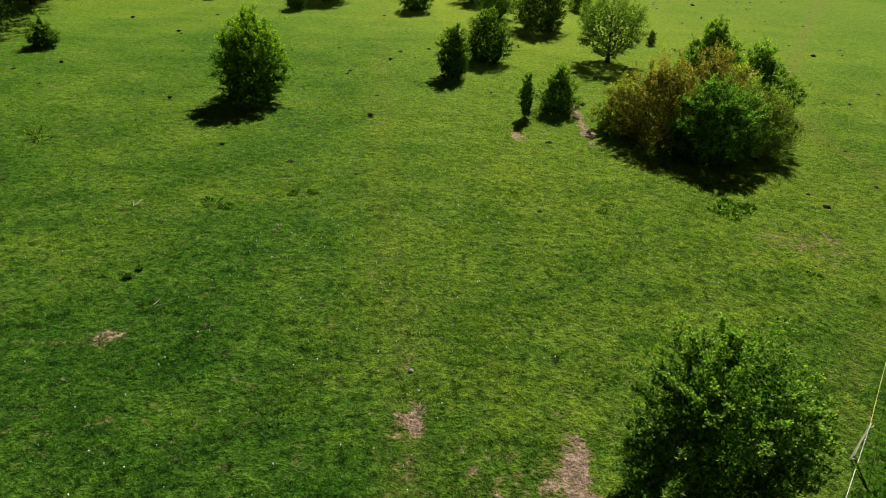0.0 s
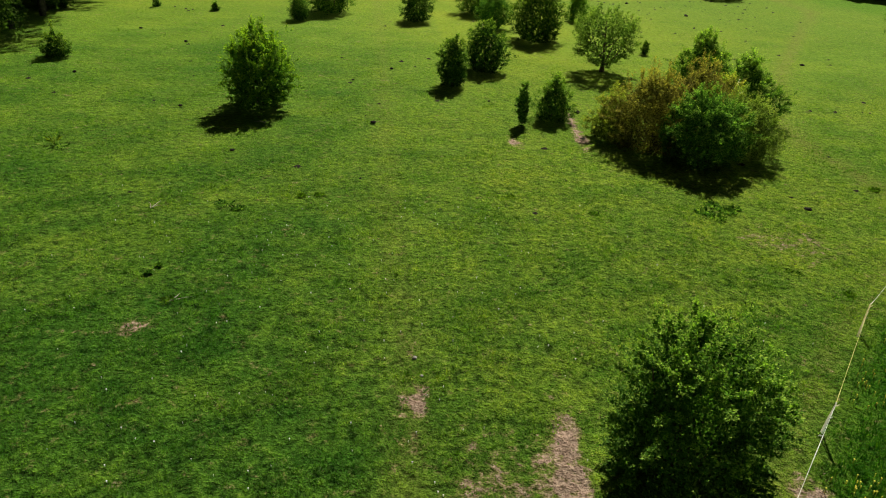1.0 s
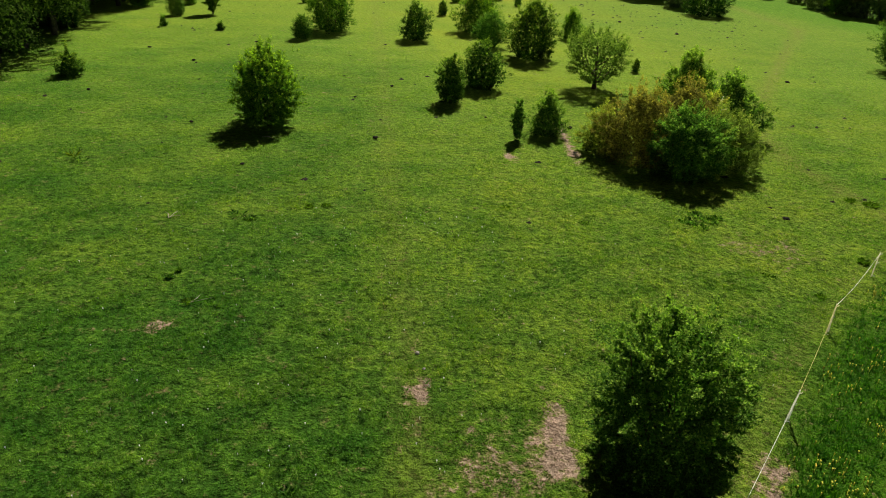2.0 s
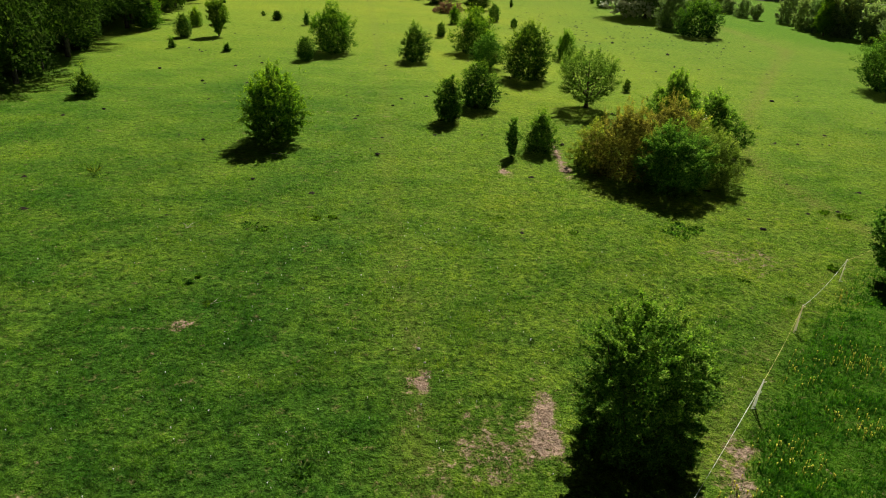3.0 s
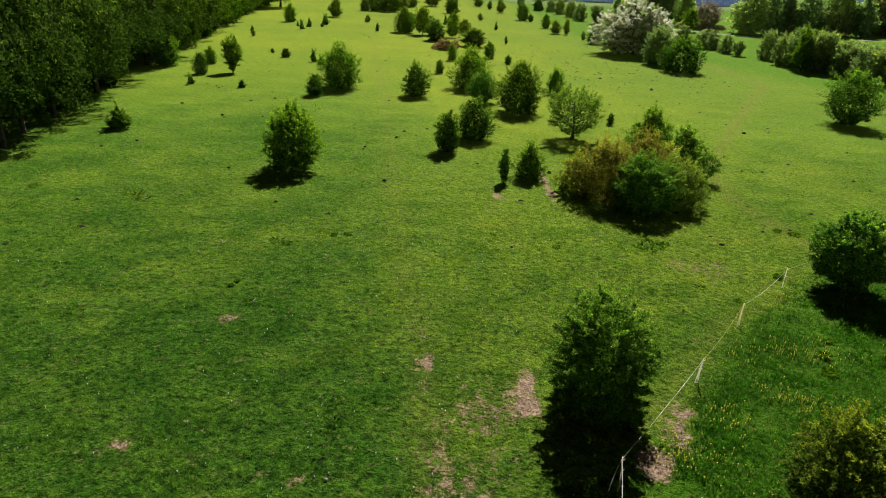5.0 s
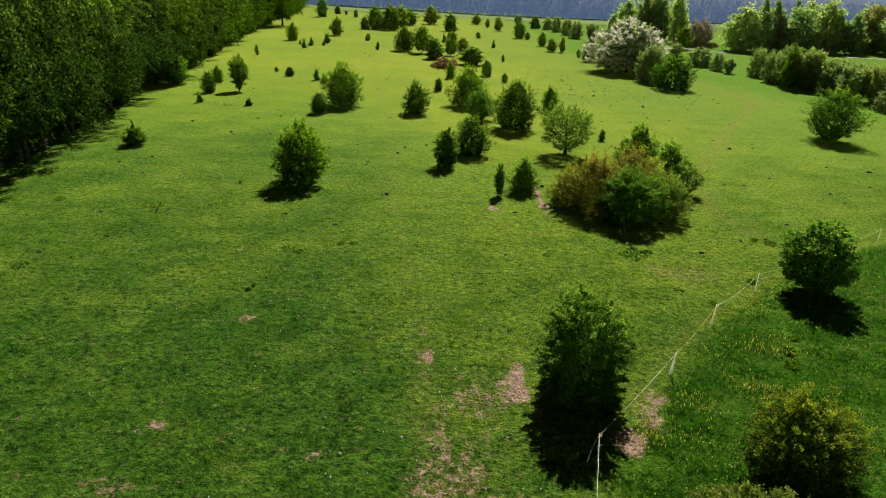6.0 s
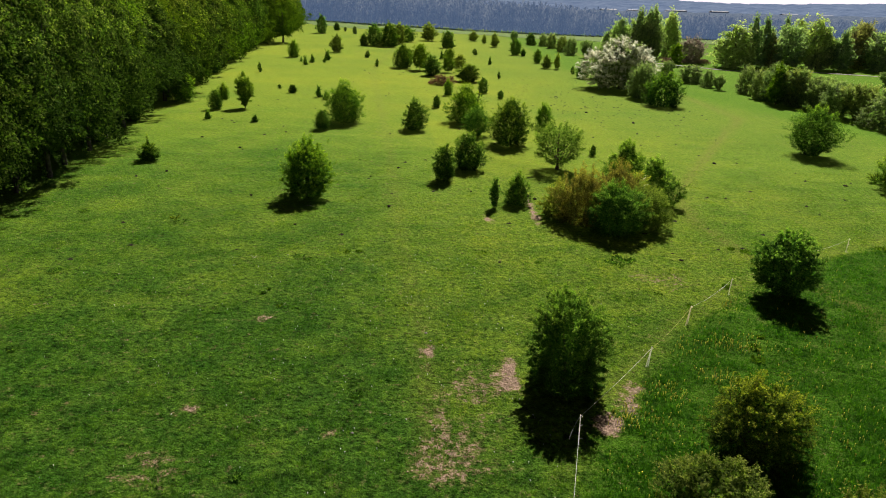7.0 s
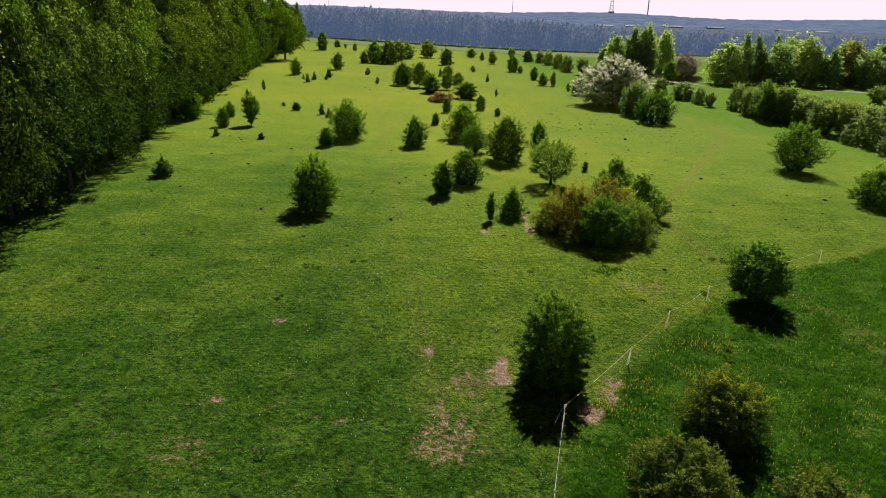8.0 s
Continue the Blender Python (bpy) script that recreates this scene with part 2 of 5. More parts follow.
def ground_material():
    m, n, l, out = material("pasture_turf")
    co = n.new("ShaderNodeTexCoord").outputs["Object"]

    def att(key):
        a = n.new("ShaderNodeAttribute")
        a.attribute_name = key
        return a.outputs["Fac"]

    fine = noise_tex(n, l, co, 9.0, 6.0, 0.7)
    tuft, patch, wander = mottle(n, l, co, att("rich_dimmed"), att("away"))
    turf = ramp(n, l, fine, [(0.36, (0.02, 0.046, 0.007)), (0.5, (0.076, 0.146, 0.014)), (0.64, (0.165, 0.265, 0.03))])
    turf = mix(n, l, math_node(n, l, "MULTIPLY", att("away"), 0.6), turf, (0.1, 0.178, 0.014))
    turf = mix(n, l, 1.0, turf, wander, "MULTIPLY")
    # right-hand and far turf yellowed and lightened, with the far haze painted in
    turf = mix(n, l, att("hazed"), turf, mix(n, l, 1.0, turf, (1.8, 1.34, 1.1), "MULTIPLY"))
    withered = mix(n, l, fine, (0.07, 0.06, 0.02), (0.26, 0.19, 0.09))
    blot = ramp(n, l, noise_tex(n, l, co, 1.3, 6.0, 0.72), [(0.6, (0, 0, 0)), (0.72, (0.6, 0.6, 0.6))])
    turf = mix(n, l, blot, turf, withered)
    speck = ramp(n, l, noise_tex(n, l, co, 16.0, 4.0, 0.7), [(0.57, (0, 0, 0)), (0.72, (0.42, 0.42, 0.42))])
    turf = mix(n, l, math_node(n, l, "MULTIPLY", speck, math_node(n, l, "SUBTRACT", 0.95, math_node(n, l, "MULTIPLY", att("rich_dimmed"), 0.75))), turf, (0.3, 0.27, 0.13))
    turf = mix(n, l, att("meadow"), turf, mix(n, l, 1.0, turf, (0.56, 0.86, 0.45), "MULTIPLY"))
    lush = mix(n, l, 1.0, ramp(n, l, fine, [(0.3, (0.017, 0.058, 0.004)), (0.7, (0.058, 0.16, 0.009))]), ramp(n, l, patch, [(0.36, (0.6, 0.7, 0.7)), (0.64, (1.3, 1.25, 1.1))]), "MULTIPLY")
    turf = mix(n, l, att("lush"), turf, lush)
    straw = ramp(n, l, fine, [(0.3, (0.08, 0.10, 0.015)), (0.7, (0.17, 0.18, 0.04))])
    turf = mix(n, l, math_node(n, l, "MULTIPLY", att("trodden"), 0.55), turf, straw)
    soil = mix(n, l, 1.0, ramp(n, l, fine, [(0.32, (0.13, 0.08, 0.06)), (0.48, (0.315, 0.225, 0.168)), (0.66, (0.47, 0.36, 0.27))]), ramp(n, l, tuft, [(0.35, (0.7, 0.72, 0.7)), (0.65, (1.15, 1.12, 1.1))]), "MULTIPLY")
    bare = math_node(n, l, "ADD", att("bare"), math_node(n, l, "ADD", math_node(n, l, "MULTIPLY", math_node(n, l, "SUBTRACT", fine, 0.5), 1.3),
                                                              math_node(n, l, "MULTIPLY", math_node(n, l, "SUBTRACT", noise_tex(n, l, co, 2.6, 5.0, 0.65), 0.5), 2.2)))
    thin = ramp(n, l, bare, [(0.2, (0, 0, 0)), (0.5, (0.75, 0.75, 0.75))])
    turf = mix(n, l, thin, turf, withered)
    bald = ramp(n, l, bare, [(0.42, (0, 0, 0)), (0.72, (1, 1, 1))])
    turf = mix(n, l, bald, turf, soil)
    p = n.new("ShaderNodeBsdfPrincipled")
    p.inputs["Roughness"].default_value, p.inputs["Specular IOR Level"].default_value = 0.95, 0.03
    p.inputs["Sheen Roughness"].default_value = 0.6
    soft = math_node(n, l, "MULTIPLY", math_node(n, l, "SUBTRACT", 1.0, bald), math_node(n, l, "SUBTRACT", 0.4, math_node(n, l, "MULTIPLY", math_node(n, l, "MAXIMUM", att("rich_dimmed"), att("lush")), 0.2)))
    l.new(math_node(n, l, "MULTIPLY", soft, ramp(n, l, tuft, [(0.35, (0.4, 0.4, 0.4)), (0.6, (1.15, 1.15, 1.15))])), p.inputs["Sheen Weight"])
    l.new(mix(n, l, att("rich_dimmed"), (0.46, 0.74, 0.06), (0.3, 0.66, 0.05)), p.inputs["Sheen Tint"])
    l.new(turf, p.inputs["Base Color"])
    bp = n.new("ShaderNodeBump")
    bp.inputs["Strength"].default_value, bp.inputs["Distance"].default_value = 1.0, 0.14
    l.new(math_node(n, l, "MULTIPLY", math_node(n, l, "SUBTRACT", 1.0, math_node(n, l, "MULTIPLY", att("away"), 0.75)), math_node(n, l, "ADD", fine, math_node(n, l, "MULTIPLY", tuft, 2.6))), bp.inputs["Height"])
    l.new(bp.outputs[0], p.inputs["Normal"])
    l.new(p.outputs[0], out.inputs["Surface"])
    return m


gx, gy = graded(-34, 34, 0.3, -2600, 2600), graded(-14, 62, 0.3, -1500, 4000)
GX, GY = (a.ravel() for a in np.meshgrid(gx, gy))
fade = np.clip(1 - np.hypot(GX, GY - 25) / 150, 0, 1)
GZ = ground_z(GX, GY) + fade * (0.05 * lumps(GX, GY, 0.05, 0.9) + 0.018 * lumps(GX, GY, 0.9, 4.0)) - 0.03 * worn(GX, GY)
LUSH = np.clip(beyond_fence(GX, GY) / 1.2 + 0.4 * lumps(GX, GY, 0.3, 2.0), 0, 1) * (GX < 60) * np.clip((42 - GY) / 12, 0, 1)
nx = len(gx)
cell = (np.arange(len(gy) - 1)[:, None] * nx + np.arange(nx - 1)[None]).ravel()
ground = tagged(new("ground", mesh_from("ground", np.c_[GX, GY, GZ], np.c_[cell, cell + 1, cell + nx + 1, cell + nx],
                                        [("lush", LUSH), ("bare", worn(GX, GY)), ("trodden", trodden(GX, GY)), ("rich_dimmed", rich_and_dimmed(GX, GY)), ("away", distant(GY)), ("hazed", np.clip((GY - np.where(GX > np.interp(GY, [5, 13, 22, 55, 130], [3, 3, 2, 0, -8]), 4, 38)) / 60, 0, 1) * np.clip(0.75 + 0.35 * lumps(GX, GY, 0.05, 0.5), 0, 1) * np.clip(1 - (GX - 8) / 30, 0.0, 1)), ("meadow", np.clip((GX - np.interp(GY, [25, 66, 86, 103, 117, 150], [75, 60, 54, 49, 43, 30])) / 2.5 + 0.5 * lumps(GX, GY, 0.1, 1.0), 0, 1) * (GX < 140) * (GY > 20))])),
                "grazed green spring pasture with worn earth patches", "ground", kind="structure")
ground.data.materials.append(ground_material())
ground.data.polygons.foreach_set("use_smooth", np.ones(len(ground.data.polygons), bool))


# ---- plants ----
def part(name, me, mat, parent, label=""):
    ob = new(name, me)
    if mat:
        me.materials.append(mat)
    ob.parent = parent
    return tagged(ob, label)


def thing(name, x, y, label, category, group="", kind="", sink=0.0, turn=0.0):
    ob = new(name)
    ob.empty_display_size = 0.3
    ob.matrix_basis = pose(x, y, float(ground_z(x, y)) - sink, 0, 0, turn)
    return tagged(ob, label, category, group, kind)


def unit(v):
    return v / np.maximum(np.linalg.norm(v, axis=-1, keepdims=True), 1e-9)


def leaves(name, base, way, size, rng, tip, wide=0.36, flat=0.6, simple=False, up=(0, 0, 1.0)):
    """Leaves lying more or less flat, folded along the middle, or three-cornered where simple; tip: how fresh and
    sunlit each is toned.
    """
    n = len(base)
    side = unit(np.cross(way, np.asarray(up) + rng.normal(0, 1, (n, 3)) * np.asarray(flat).reshape(-1, 1)))
    lift = np.cross(side, way)
    s = np.asarray(size).reshape(-1, 1) * np.ones((n, 1))
    if simple:
        t = rng.uniform(0.25, 0.75, (n, 1))
        v = np.stack([base, base + way * s * 1.05 + side * s * wide * (t - 0.2), base + way * s * t - side * s * wide * 1.5], 1)
        return mesh_from(name, v.reshape(-1, 3), np.arange(n * 3).reshape(-1, 3), [("tip", np.repeat(tip, 3))])
    v = np.empty((n, 4, 3))
    v[:, 0], v[:, 2] = base, base + way * s
    v[:, 1] = base + way * s * 0.5 + side * s * wide + lift * s * 0.12
    v[:, 3] = base + way * s * 0.5 - side * s * wide + lift * s * 0.12
    i = np.arange(n)[:, None] * 4
    return mesh_from(name, v.reshape(-1, 3), np.concatenate([i + [0, 1, 2], i + [0, 2, 3]], 1).reshape(-1, 3), [("tip", np.repeat(tip, 4))])


def tubes(name, runs, sides=6):
    """Tapered tubes: runs of (points, radii)."""
    verts, faces = [], []
    for pts, rad in runs:
        pts = np.asarray(pts, float)
        tang = unit(np.gradient(pts, axis=0))
        a = unit(np.cross(tang, np.array([0.31, 0.87, 0.12])))
        b = np.cross(tang, a)
        o = len(verts)
        for p, u, w, r in zip(pts, a, b, rad):
            verts += [p + r * (u * math.cos(q) + w * math.sin(q)) for q in np.linspace(0, 2 * math.pi, sides, endpoint=False)]
        for i in range(len(pts) - 1):
            for j in range(sides):
                k = (j + 1) % sides
                faces.append((o + i * sides + j, o + i * sides + k, o + (i + 1) * sides + k, o + (i + 1) * sides + j))
    me = mesh_from(name, verts, faces)
    me.polygons.foreach_set("use_smooth", np.ones(len(me.polygons), bool))
    return me


SHAPES = {  # half width at heights from the ground (or the crown's foot) to the top
    "dome": [0.86, 0.98, 1.0, 0.95, 0.82, 0.58, 0.1],
    "egg": [0.68, 0.92, 1.0, 0.98, 0.85, 0.6, 0.14],
    "barrel": [0.95, 1.0, 1.0, 0.98, 0.92, 0.8, 0.42],
    "column": [0.55, 0.8, 0.95, 1.0, 0.92, 0.7, 0.2],
    "cone": [0.75, 1.0, 0.94, 0.8, 0.6, 0.36, 0.05],
    "round": [0.3, 0.72, 0.95, 1.0, 0.92, 0.68, 0.15],
    "vase": [0.25, 0.5, 0.75, 0.95, 1.0, 0.85, 0.3],
}


def lobe_set(rng, lobes):
    """Bulges and hollows of a crown: bearing, height, width, strength."""
    return [(rng.uniform(0, 2 * math.pi), rng.uniform(0.1, 1.0), rng.uniform(0.25, 0.6), rng.choice([-1, 1, 1]) * rng.uniform(0.5, 1.0)) for _ in range(lobes)]


def crown_points(rng, h, w, foot, shape, count, lobes, rough):
    """Points spread over the crown's outline: share of the height, radius, z, the way out from the stem and the outline's normal."""
    prof, at = np.array(SHAPES[shape]), np.linspace(0, 1, 200)
    fall = 0.5 * w / (h - foot) * np.interp(at, np.linspace(0, 1, 7), np.gradient(prof, 1 / 6))
    weight = (np.interp(at, np.linspace(0, 1, 7), prof) + 0.1) * np.sqrt(1 + fall * fall)
    u = np.clip(rng.choice(np.linspace(0.01, 0.99, 200), count, p=weight / weight.sum()) + rng.normal(0, 0.02, count), 0, 1)
    th = rng.uniform(0, 2 * math.pi, count)
    lob = np.ones(count)
    for ta, ua, width, k in lobes:
        d = np.hypot(np.angle(np.exp(1j * (th - ta))), (u - ua) * 3.0) / width
        lob += rough * k * np.exp(-d * d)
    r = 0.5 * w * np.interp(u, np.linspace(0, 1, 7), prof) * lob
    z = foot + (h - foot) * (u + 0.06 * (lob - 1))
    out = np.c_[np.cos(th), np.sin(th), np.zeros(count)]
    normal = unit(out - np.array([0, 0, 1.0]) * np.interp(u, at, fall)[:, None])
    return u, r, z, out, normal


def crown(name, rng, h, w, foot=0.0, shape="dome", boughs=60, shoots=12, per=9, leaf=0.09, shoot=0.4, reach=0.22, rise=0.5, droop=0.0, lobes=18, rough=0.22,
          spires=0, spire=2.4, core=1.0, flat=0.5, poke=0.15, wide=0.5, fan=0.3, inside=0.6, simple=True, fresh=0.3, body=1.7, stray=0.18, uneven=0.75):
    """A crown: a close body of leaves that lie along its outline, and boughs, each a fan of leafy shoots, that stand out from it."""
    bulges, h, w = lobe_set(rng, lobes), 0.97 * h, 0.91 * w
    u, r, z, out, normal = crown_points(rng, h, w, foot, shape, boughs, bulges, rough)
    slope, low = np.clip((u - 0.4) * 1.7, 0, 1)[:, None], np.clip(1 - u * 4, 0, 1)[:, None] * (foot < 0.3)
    axis = unit(out * (1.05 - 0.75 * slope) + np.array([0, 0, 1]) * (rise * (0.02 + 1.6 * slope) - droop - 0.25 * low) + rng.normal(0, 0.22, (boughs, 3)))
    span = w * reach * rng.uniform(0.6, 1.3, boughs) * np.clip(0.4 + 1.6 * u, 0.4, 1)
    start = out * r[:, None]
    start[:, 2] = z
    sunk, spread = np.full(boughs, inside), np.full(boughs, fan)
    far_out = rng.random(boughs) < stray
    span, spread = np.where(far_out, span * rng.uniform(1.4, 2.1, boughs), span), np.where(far_out, 0.5 * fan, spread)
    if spires:
        k = rng.choice(np.flatnonzero(u > min(0.8, np.sort(u)[-4])), spires)
        axis[k] = unit(np.c_[rng.normal(0, 0.1, (spires, 2)), np.ones(spires)])
        span[k] = shoot * rng.uniform(0.55 * spire, spire, spires)
        sunk[k], spread[k] = 0.3, 0.45 * fan
        start[k, :2] *= 0.72
    # tone rises with height: fresh top growth, and shade painted into low leaves
    fresh_and_lit = np.clip(fresh + (1.05 - fresh) * u, 0, 1)
    start = start - axis * (span * sunk)[:, None]
    lateral = unit(np.cross(axis, np.array([0.02, 0.01, 1.0])))
    n = boughs * shoots
    b = np.repeat(np.arange(boughs), shoots)
    s = rng.uniform(0.1, 1.0, n) ** 0.8
    swing = rng.uniform(-1, 1, n) * (1.15 - s)
    p0 = start[b] + axis[b] * (span[b] * s)[:, None] + lateral[b] * (swing * span[b] * spread[b])[:, None] + rng.normal(0, 0.05, (n, 3)) * span[b][:, None]
    way = unit(axis[b] * 0.75 + lateral[b] * (np.sign(swing) * rng.uniform(0.1, 0.9, n) * (1.1 - s))[:, None] + np.array([0, 0, 0.35 * rise - 0.55 * droop]) + rng.normal(0, 0.25, (n, 3)))
    length = shoot * rng.uniform(0.5, 1.2, n)
    t = (np.arange(per) + 0.5) / per
    base = (p0[:, None] + way[:, None] * (length[:, None] * (t - poke))[:, :, None]).reshape(-1, 3) + rng.normal(0, 0.3 * leaf, (n * per, 3))
    base[:, 2] -= droop * 0.35 * np.repeat(length, per) * np.tile(t ** 2, n)
    lw = unit(np.repeat(way, per, 0) * np.array([0.75, 0.75, 0.5]) + rng.normal(0, 1, (n * per, 3)) * np.array([0.5, 0.5, 0.28]) + np.array([0, 0, 0.05 - droop * 0.5]))
    tip = np.repeat(fresh_and_lit[b] * (0.35 + 0.65 * s), per) * np.tile(0.35 + 0.65 * t, n)
    size = leaf * rng.uniform(0.65, 1.35, n * per)
    # the close body: larger leaves that face outwards, as deep as a hand or two
    big = body * leaf
    m = int(core * 1.6 * math.pi * w * (h - foot) * 0.85 / (1.8 * wide * big * big * 0.5))
    mu, mr, mz, mout, mn = crown_points(rng, h, w, foot, shape, m, bulges, rough)
    depth = rng.uniform(0.62, 0.9, m)
    close = mout * (mr * depth)[:, None]
    close[:, 2] = foot + (mz - foot) * (0.2 * depth + 0.8)
    along = unit(np.cross(mn, rng.normal(0, 1, (m, 3))) + np.array([0, 0, -0.5 * droop]))
    up = np.r_[np.tile([0, 0, 1.0], (n * per, 1)), mn]
    base, lw = np.r_[base, close], np.r_[lw, along]
    tip, size = np.r_[tip, 0.12 + 0.42 * mu * rng.random(m)], np.r_[size, big * rng.uniform(0.6, 1.35, m)]
    base[:, 2] = np.maximum(base[:, 2], 0.02)
    return leaves(name, base, lw, size, rng, tip, wide, np.r_[np.full(n * per, flat), np.full(m, uneven)], simple, up)


def stems(rng, h, w, foot, trunk_r, limbs, lean=0.03, single=True):
    """A trunk with limbs that climb into the crown, or several stems from one stool."""
    runs = []
    top = h * 0.86
    t = np.linspace(0, 1, 7)
    sway = np.c_[rng.normal(0, lean * h, 2)[0] * t ** 2, rng.normal(0, lean * h, 2)[1] * t ** 2, top * t]
    if single:
        runs.append((sway + np.c_[0.02 * h * np.sin(5 * t), 0 * t, 0 * t] * 0.4, trunk_r * (1 - 0.88 * t) * (1 + 0.5 * np.exp(-t * 14))))
    for i in range(limbs):
        a = 2 * math.pi * (i + rng.uniform(-0.3, 0.3)) / limbs * 1.618
        s = foot / top * 0.7 + (0.75 - foot / top * 0.7) * (i + 0.3) / limbs if single else 0.0
        p0 = np.array([np.interp(s, t, sway[:, k]) for k in range(3)])
        reach, climb = w * rng.uniform(0.26, 0.42), (h - p0[2]) * rng.uniform(0.45, 0.85)
        q = np.linspace(0, 1, 6)
        pts = p0 + np.c_[math.cos(a) * reach * q ** 0.8, math.sin(a) * reach * q ** 0.8, climb * (0.35 * q + 0.65 * q ** 1.6)]
        r0 = trunk_r * (0.5 if single else 0.62) * (1 - 0.6 * s)
        runs.append((pts + rng.normal(0, 0.012 * h, (6, 3)) * q[:, None], r0 * (1 - 0.85 * q)))
    return runs


def plant(name, x, y, h, w, leaf_mat, seed, label, category="bush", group="", bark=None, foot=0.0, trunk=0.07, limbs=6, single=False, flowers=None, split=False, **crown_args):
    rng = np.random.default_rng(seed)
    ob = thing(name, x, y, label, category, group)
    runs = stems(rng, h, w, foot, trunk, limbs, single=single)
    if split:
        stem = part("trunk", tubes("trunk", runs[:1], 8), bark or BARK, ob)
        for run in runs[1:]:
            part("limb", tubes("limb", [run], 7), bark or BARK, stem)
    else:
        part("trunk", tubes("trunk", runs), bark or BARK, ob)
    part("crown", crown("crown", rng, h, w, foot=foot * 0.8, **crown_args), leaf_mat, ob)
    if flowers:
        part("blossom", crown("blossom", rng, h * 1.02, w * 1.03, foot=foot, shape=crown_args.get("shape", "dome"), **flowers), LEAF_BLOSSOM, ob, "white spring blossom")
    return ob


def stand_in_place(kinds, places, pick, seed):
    """Copies of the template plants (thing, height, width) at places of (x, y, height, width)."""
    rng = np.random.default_rng(seed)
    for i, (x, y, h, w) in enumerate(places):
        ob, h0, w0 = kinds[pick(i, rng)]
        m = pose(x, y, float(ground_z(x, y)), 0, 0, float(rng.uniform(0, 360))) @ Matrix.Diagonal((w / w0, w / w0, h / h0, 1))
        copy_thing(ob, m)

# ---- the large bushes near the fence and in the pasture: x, y, height, width ----
plant("hawthorn_tree", 5.2, 9.2, 3.95, 2.8, LEAF_NEAR, 11, "large dense dark green hawthorn with upright shoots beside bare earth", "tree",
      split=True, trunk=0.11, limbs=9, shape="barrel", boughs=260, shoots=34, per=7, leaf=0.052, shoot=0.13, reach=0.3, rise=0.45, lobes=26, rough=0.2, spires=7, spire=13.0, wide=0.42, fan=0.1, inside=0.45, flat=0.4, fresh=0.22, body=1.5, simple=False)
plant("field_maple", 19.3, 19.9, 3.8, 3.5, LEAF_HAWTHORN, 12, "round dark green tree on a short trunk beyond the fence", "tree",
      foot=0.35, split=True, trunk=0.12, limbs=9, single=True, shape="round", boughs=200, shoots=12, per=8, leaf=0.08, shoot=0.26, reach=0.19, fan=0.25, inside=0.6, rise=0.35, lobes=24, rough=0.16, spires=10, spire=2.5)
plant("golden_bush", 11.4, 5.3, 2.8, 3.0, LEAF_GOLD, 13, "wide loose bush with golden green spring shoots in tall grass", "bush",
      split=True, trunk=0.09, limbs=12, shape="dome", boughs=240, shoots=16, per=8, leaf=0.055, shoot=0.2, reach=0.24, rise=0.55, lobes=22, rough=0.16, spires=14, spire=3.0, fan=0.1, inside=0.5, fresh=-0.1, body=1.6, stray=0.4)
plant("elder_bush", 8.5, 1.5, 2.0, 3.1, LEAF_DULL, 14, "low wide dull green bush in tall grass behind the fence", "bush",
      split=True, trunk=0.06, limbs=10, shape="dome", boughs=170, shoots=10, per=8, leaf=0.068, shoot=0.26, reach=0.16, rise=0.5, lobes=26, rough=0.16, spires=10, fan=0.3, inside=0.55)
plant("low_shrub", 13.3, 1.2, 1.1, 2.6, LEAF_DULL, 15, "low sprawling shrub in tall grass", "bush",
      split=True, trunk=0.03, limbs=7, shape="dome", boughs=50, shoots=9, per=7, leaf=0.07, shoot=0.4, rise=0.6, spires=8)
plant("hawthorn_bush", -10.2, 35.6, 4.0, 3.3, LEAF_BRIGHT, 16, "tall ragged hawthorn bush with bright green top shoots", "bush",
      split=True, trunk=0.09, limbs=8, shape="egg", boughs=240, shoots=14, per=8, leaf=0.08, shoot=0.24, reach=0.3, rise=1.4, fresh=0.55, lobes=24, rough=0.24, spires=16, spire=5.5, fan=0.1, inside=0.5)

# the big clump: a golden olive thicket with green bushes before and behind it
CLUMP = dict(split=True, body=1.35, uneven=0.6, shoots=11, per=8, shoot=0.28, fresh=0.35, spire=4.5, lobes=24, rough=0.24)
plant("blackthorn_thicket", 8.7, 33.5, 2.1, 2.4, LEAF_OLIVE, 20, "low olive green blackthorn mound at the edge of a clump", "bush", "clump of bushes",
      trunk=0.05, limbs=7, shape="dome", boughs=50, leaf=0.0854, fan=0.2, inside=0.45, rise=0.7, spires=10, **CLUMP)
plant("blackthorn_thicket", 10.5, 32.4, 3.7, 4.1, LEAF_RUSSET, 21, "dense olive blackthorn thicket with golden brown top shoots", "bush", "clump of bushes",
      trunk=0.06, limbs=9, shape="dome", boughs=221, leaf=0.0628, reach=0.2, fan=0.24, inside=0.45, rise=0.95, spires=40, **CLUMP)
plant("blackthorn_thicket", 13.3, 34.3, 3.9, 4.2, LEAF_RUSSET, 22, "tall golden olive blackthorn thicket in a clump of bushes", "bush", "clump of bushes",
      trunk=0.07, limbs=9, shape="dome", boughs=221, leaf=0.0628, reach=0.2, fan=0.24, inside=0.45, rise=0.95, spires=40, **CLUMP)
plant("hawthorn_bush", 12.2, 29.9, 3.5, 3.3, LEAF_HAWTHORN, 23, "round green hawthorn bush at the front of a clump", "bush", "clump of bushes",
      trunk=0.09, limbs=8, shape="egg", boughs=312, leaf=0.0696, reach=0.2, fan=0.2, inside=0.45, rise=0.4, spires=12, **CLUMP)
